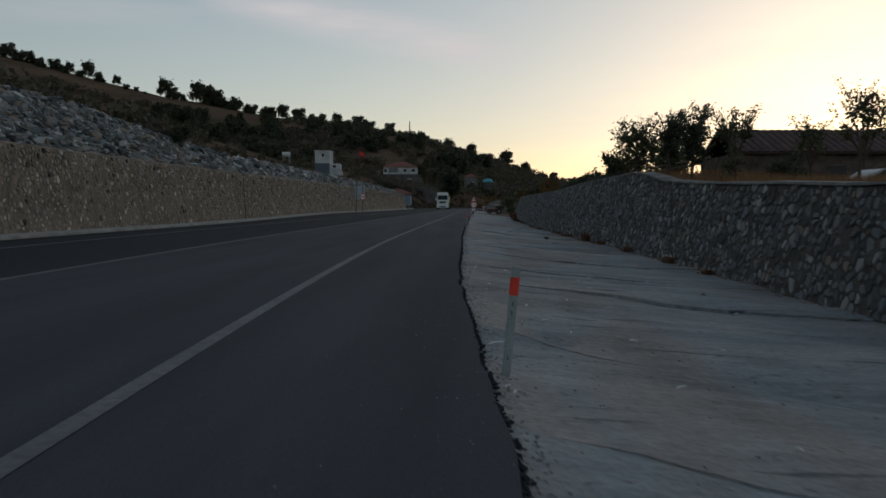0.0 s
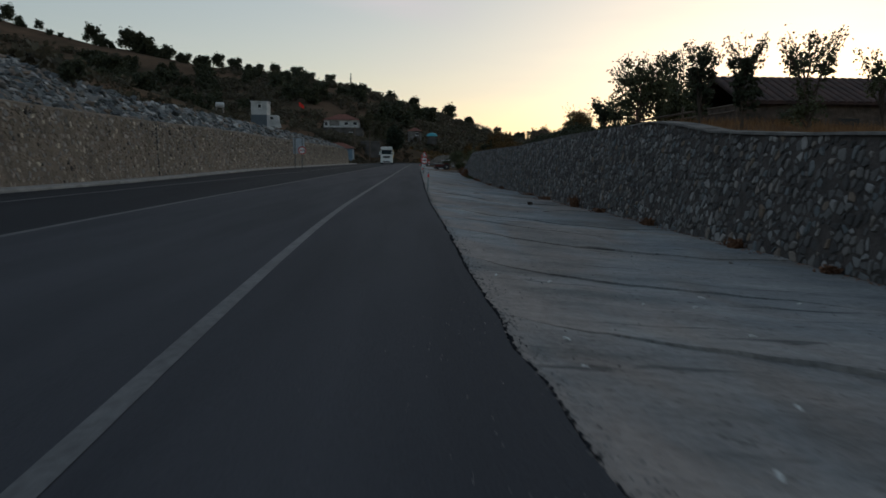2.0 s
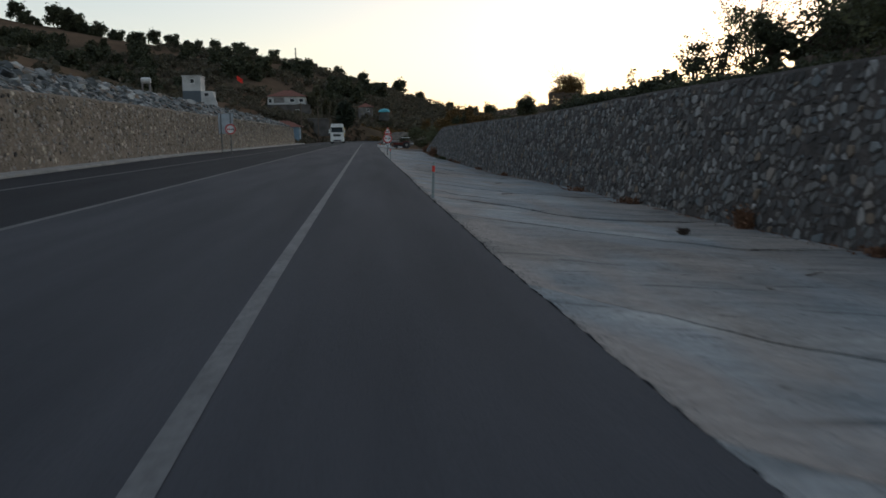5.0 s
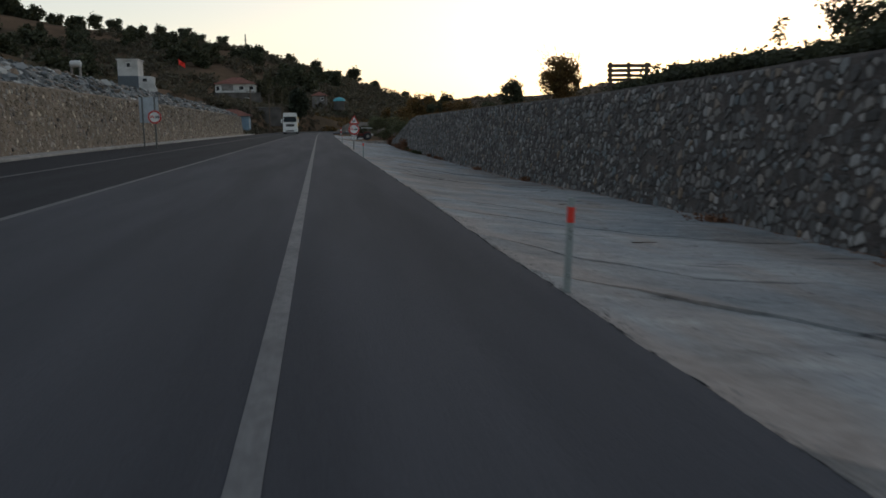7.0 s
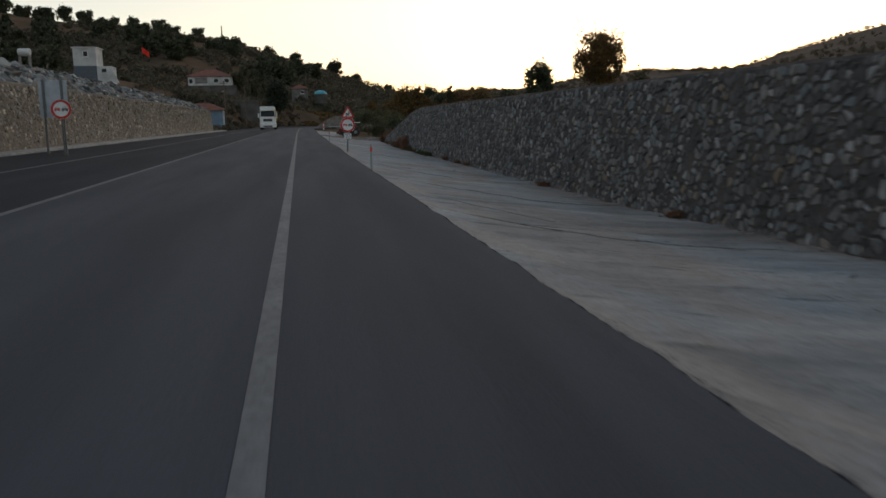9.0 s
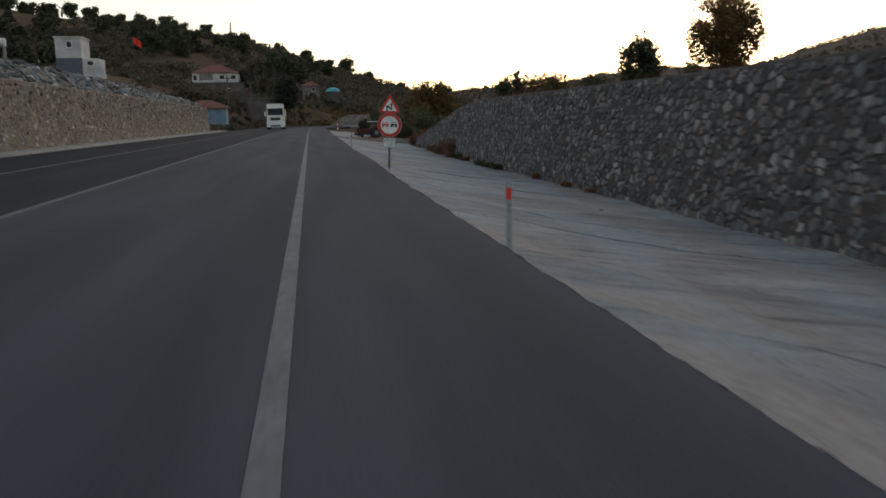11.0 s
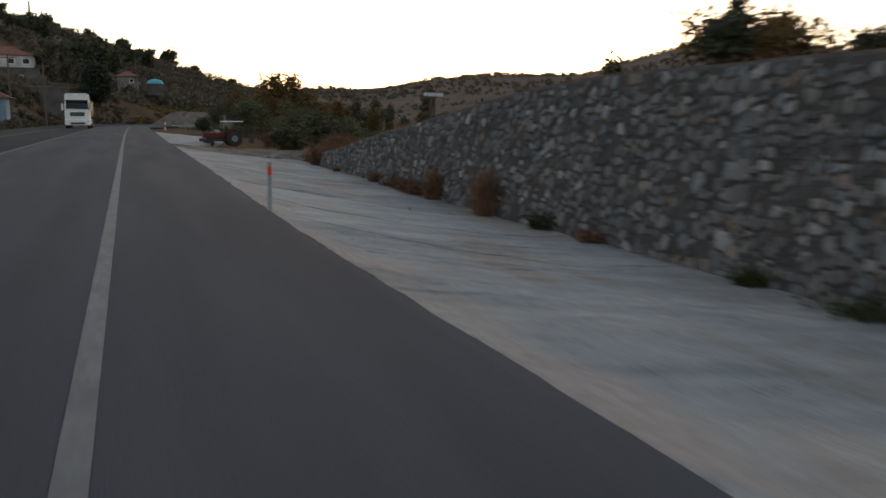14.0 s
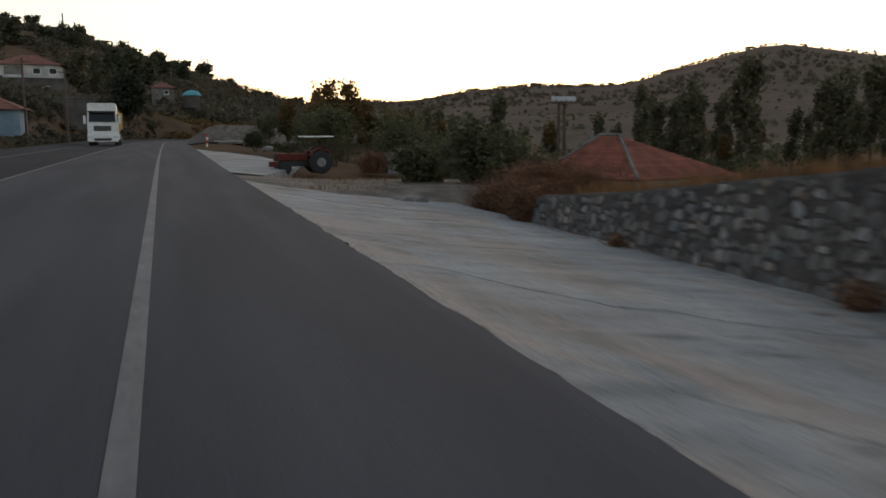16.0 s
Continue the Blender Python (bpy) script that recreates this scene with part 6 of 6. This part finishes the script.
# grey bank and rail on the outside of the bend
v, f = [], []
for i in range(26):
    x = 3.5 + i * 1.0
    hgt = 2.6 * ease(i / 5) * (1 - 0.25 * i / 25) + 0.15 * wob(x, 0, 0.9)
    y = 262 - 0.3 * i
    v += [(x, y - 3.0, -0.4), (x, y, hgt), (x, y + 4, hgt * 0.95), (x, y + 6, -0.4)]
f = [(4 * i + j, 4 * i + j + 1, 4 * i + j + 5, 4 * i + j + 4) for i in range(25) for j in range(3)]
tagged(raw("gravel_bank", v, f, EARTH, smooth=True), "smooth grey gravel bank on the outside of the bend", "bank", kind="structure")
t = thing("guard_rail", 5.3, 215, -0.3, "pale steel guard rail along the bend", "guard rail")
part("beam", boxed(0, 3.6, -0.04, 0.04, 0.6, 0.74, 0.02), POSTWHITE, t)
for k in range(3):
    part("post", boxed(0.3 + k * 1.3, 0.42 + k * 1.3, 0.04, 0.14, -0.5, 0.7), POSTGREY, t)


# ---- hedges and trees ahead on the right ----
for i, (x, y, w, h, m) in enumerate(((8.3, 153.0, 2.4, 2.0, LEAF), (9.6, 152.2, 3.0, 2.9, LEAF), (11.0, 153.0, 3.2, 2.5, LEAF), (13.2, 154.5, 3.4, 2.3, LEAF_DARK), (11.2, 165, 4.5, 3.6, LEAF), (8.4, 168, 4, 3.2, LEAF), (14.6, 170, 5, 3.4, LEAF_DARK), (10.8, 214, 3.4, 4.2, LEAF), (7.9, 200, 2.1, 2.0, LEAF_DARK), (13, 208, 4, 4.6, LEAF), (16.5, 204, 4.5, 4.6, LEAF), (20, 202, 4.5, 4.8, LEAF), (6.8, 309, 5.5, 2.6, LEAF_DARK), (17.0, 164, 4.0, 3.2, LEAF), (18.0, 176, 6, 4, LEAF_DARK))):
    shrub(x, y, land(x, y), w, h, "dense dusky green bush beside the track", m, leaves=5000, size=0.105, seed=200 + i, group="bushes by the track")
for i, (x, y, w, h) in enumerate(((8.3, 144.6, 1.3, 1.05), (9.2, 146.0, 1.7, 1.45), (8.6, 147.5, 1.3, 1.0), (10.6, 146.6, 1.8, 1.5), (7.75, 143.7, 0.8, 0.9), (10.0, 148.5, 1.8, 1.4))):
    tuft(x, y, land(x, y) if y > 146 else wall_base(143) - 0.1, w, h, "heap of dry reddish brown brushwood at the wall end", BROWNWEED, "brushwood", "brushwood heaps", blades=2600, seed=240 + i)

proto_round = tree(20.3, 235, -3.4, 12.2, 3.2, "broad autumn tree with a lit crown edge", leaves=5200, size=0.32, mat=LEAF_RUST, trunk=0.2, seed=301, gaps=0.3, ball=0.5)
copy_at(proto_round, 23.6, 236, -3.4, 1.0, 60)
copy_at(proto_round, 27, 238, -3.4, 0.8, 160)
for k, (x, y, s) in enumerate(((13, 216, 0.55), (15.5, 212, 0.62), (18, 214, 0.6), (22, 206, 0.6), (25, 210, 0.62))):
    copy_at(proto_round, x, y, land(x, y), s, 50 * k + 20)
LEAF_BLACK = leaf_material("very_dark_leaves", (0.042, 0.05, 0.03), (0.026, 0.032, 0.02))
proto_dark = tree(-4.4, 262, land(-4.4, 262) - 0.3, 9.6, 3.2, "dense dark broad tree beside the bend", leaves=4200, size=0.42, mat=LEAF_BLACK, trunk=0.08, seed=302, branches=False, gaps=0.0, ball=0.7)
proto_poplar = tree(48.5, 243.5, land(48.5, 243.5), 12.2, 1.9, "tall slim dark poplar tree in the valley", leaves=2600, size=0.34, mat=POPLAR, trunk=0.08, seed=303, branches=False, gaps=0.05, columns=1.9)
proto_green = tree(-13.4, 291, land(-13.4, 291), 13.5, 2.2, "tall dusky green poplar beside the houses", leaves=2800, size=0.4, mat=POPLAR, trunk=0.08, seed=304, branches=False, gaps=0.1, columns=1.8)
for k, (x, y, s) in enumerate(((-10.6, 293, 0.72), (-8.4, 292, 0.68), (-15.6, 296, 0.8))):
    copy_at(proto_green, x, y, land(x, y), s, 70 * k)
rng = random.Random(9)
for k in range(34):
    az, r = radians(rng.uniform(31, 54)), rng.uniform(80, 140)
    x, y = math.sin(az) * r, 127 + math.cos(az) * r
    if x < 34 and y < 185:
        continue
    copy_at(rng.choice((proto_poplar, proto_poplar, proto_green)), x, y, land(x, y), rng.uniform(0.6, 1.05), rng.uniform(0, 360))
for k in range(36):
    az, r = radians(rng.uniform(14, 40)), rng.uniform(95, 210)
    x, y = math.sin(az) * r, 127 + math.cos(az) * r
    if 16 < x < 30 and y < 180:
        continue
    src = rng.choice((proto_poplar, proto_poplar, proto_round, proto_dark))
    copy_at(src, x, y, land(x, y), rng.uniform(0.5, 0.85) * (0.85 if src is proto_poplar else 0.75), rng.uniform(0, 360))
# slender trees and bare shoots over the hedge at the bend
for k, (x, y, s) in enumerate(((34, 250, 0.7), (40, 246, 0.8))):
    copy_at(proto_poplar, x, y, land(x, y), s, 40 * k)

# trees along the hill's skyline and on its flank
proto_hill = tree(-84.9, 544, land(-84.9, 544) - 0.4, 9.5, 4.4, "dark round tree on the skyline of the hill", leaves=1700, size=0.68, mat=LEAF_DARK, trunk=0.1, seed=305, branches=False, gaps=0.1, group="hill trees")
proto_low = tree(-62, 530, land(-62, 530) - 0.4, 6.5, 4.6, "low dark bushy tree on the hill", leaves=1700, size=0.68, mat=LEAF_DARK, trunk=0.0, seed=306, branches=False, gaps=0.1, group="hill trees")
rng = random.Random(14)
xs = [r[0] for r in RIDGE]
for x, s, kind in ((-318, 1.0, 1), (-303, 1.2, 1), (-288, 1.0, 1), (-272, 0.9, 1), (-262, 0.7, 0), (-250, 1.05, 0), (-231, 0.62, 0), (-218, 0.4, 1), (-199, 0.85, 0), (-194, 0.7, 1), (-177, 0.9, 0), (-169, 1.15, 1), (-163, 1.0, 1), (-151, 0.8, 1)):
    y = lerp(x, xs, [r[1] for r in RIDGE]) - 3
    copy_at((proto_hill, proto_low)[kind], x, y, land(x, y) - 0.5, s * (1.8 if -200 < x < -135 else 1.3), 47 * s * 100)
    copy_at(proto_low, x + 7 + 3 * s, y - 6, land(x + 7 + 3 * s, y - 6) - 0.6, 1.05 * s, 31 * s * 100)
for k in range(22):
    x = -140 + 210 * (k + rng.random() * 1.6) / 22
    y = lerp(x, xs, [r[1] for r in RIDGE]) - rng.uniform(-4, 14)
    if abs(x + 34.7) < 5:
        continue
    copy_at(rng.choice((proto_hill, proto_low, proto_low)), x, y, land(x, y) - 0.8, rng.uniform(0.75, 1.45), rng.uniform(0, 360))
for k in range(9):
    a = radians(rng.uniform(13, 46))
    r = 985 + rng.uniform(-12, 5)
    x, y = r * math.sin(a), 127 + r * math.cos(a)
    copy_at(rng.choice((proto_hill, proto_low)), x, y, land(x, y) - 0.5, rng.uniform(0.35, 0.8), rng.uniform(0, 360))

# clumps of larger trees on the flank of the hill
for cx, cy, n in ((-150, 430, 16), (-134, 395, 12), (-118, 470, 5), (-92, 400, 6), (-66, 450, 6), (-45, 380, 5), (-75, 330, 5), (-30, 420, 5), (-8, 360, 4), (12, 420, 4), (-120, 360, 12)):
    for k in range(n):
        x, y = cx + rng.gauss(0, 9), cy + rng.gauss(0, 12)
        copy_at(proto_low, x, y, land(x, y) - 0.5, rng.uniform(0.8, 1.5), rng.uniform(0, 360))


def scrub(name, label, count, where, size, mat, seed):
    """Many bushes too far off to count, in one mesh."""
    r = random.Random(seed)
    v, f = [], []
    for _ in range(count):
        p = where(r)
        if p is None:
            continue
        x, y = p
        s = size * r.uniform(0.45, 1.25)
        z = land(x, y)
        leafy(v, f, (x, y, z + s * 0.55), (s * r.uniform(0.8, 1.4), s * r.uniform(0.8, 1.3), s * r.uniform(0.6, 1.0)), 60, s * 0.33, r)
    tagged(raw(name, v, f, mat), label, "scrub", kind="stuff")


def flank(r):
    x = r.uniform(-330, 75)
    yr = lerp(x, xs, [q[1] for q in RIDGE])
    y0 = lerp(x, [-400, -60, -20, 6, 30, 120], [150, 225, 255, 272, 300, 360])
    y = y0 + (yr - y0) * (0.07 + (0.75 if x < -110 else 0.93) * r.random())
    if noise.noise((x * 0.012, y * 0.012, 4.0)) < -0.3:
        return None
    if -36 < x < -12 and 250 < y < 306:
        return None
    return x, y


scrub("hillside_scrub", "dark scrub and small trees covering the hillside", 4600, flank, 2.5, SCRUB, 51)
scrub("hillside_bushes", "lower dusky green bushes on the hill flank", 1300, flank, 1.6, LEAF_DUST, 52)


def near_left(r):
    x, y = r.uniform(-75, -16), r.uniform(60, 270)
    if x > -34 and 180 < y < 196 and x < -20:
        return None
    if -33 < x < -24 and y < 195 and abs(x + 28) < 6 and y > 120:
        return None
    return (x, y) if noise.noise((x * 0.05, y * 0.03, 1.0)) > -0.05 else None


scrub("slope_scrub", "dark bushes on the slope above the rocks", 700, near_left, 1.3, SCRUB, 53)


def valley(r):
    a, d = radians(r.uniform(6, 56)), r.uniform(80, 560)
    x, y = d * math.sin(a), 127 + d * math.cos(a)
    if x < 10 or (15 < x < 32 and y < 185):
        return None
    return (x, y) if noise.noise((x * 0.02, y * 0.02, 8.0)) > -0.2 else None


scrub("valley_scrub", "bushes and orchard trees on the valley floor", 1300, valley, 1.4, LEAF, 54)


def far(r):
    a, d = radians(r.uniform(9, 60)), r.uniform(520, 990)
    x, y = d * math.sin(a), 127 + d * math.cos(a)
    return (x, y) if noise.noise((x * 0.006, y * 0.006, 2.0)) > -0.25 else None


scrub("far_scrub", "sparse bushes on the far hills", 2300, far, 2.4, LEAF_DUST, 55)


def bend(r):
    return r.uniform(-12, 22), r.uniform(268, 302)


scrub("bend_scrub", "brown scrub on the bank behind the bend", 150, bend, 1.1, LEAF_RUST, 56)


def verge(r):
    x, y = r.uniform(-30, 4), r.uniform(190, 268)
    if x > axis(y) - 9.8 - 1.0 * (y > 228) or (-20.5 < x < -10.5 and 209 < y < 220) or (-34 < x < -22 and y < 198):
        return None
    return x, y


scrub("verge_scrub", "low brown scrub and dry growth on the roadside slope", 620, verge, 0.62, LEAF_DUST, 57)
scrub("verge_bushes", "darker bushes on the roadside slope", 170, verge, 1.1, SCRUB, 58)


def bend_bank(r):
    y = r.uniform(232, 272)
    return axis(y) - r.uniform(9.9, 24), y


scrub("bank_growth", "dry brown growth covering the bank at the bend", 520, bend_bank, 0.72, LEAF_DUST, 59)
scrub("bank_bushes", "dark bushes on the bank at the bend", 130, bend_bank, 1.0, SCRUB, 60)
# lone bush on the rock slope and small rocks weeds
shrub(-10.9, 64.5, 3.55, 1.1, 1.15, "dark green bush growing on the rock slope", LEAF_DARK, leaves=1500, size=0.11, seed=61)
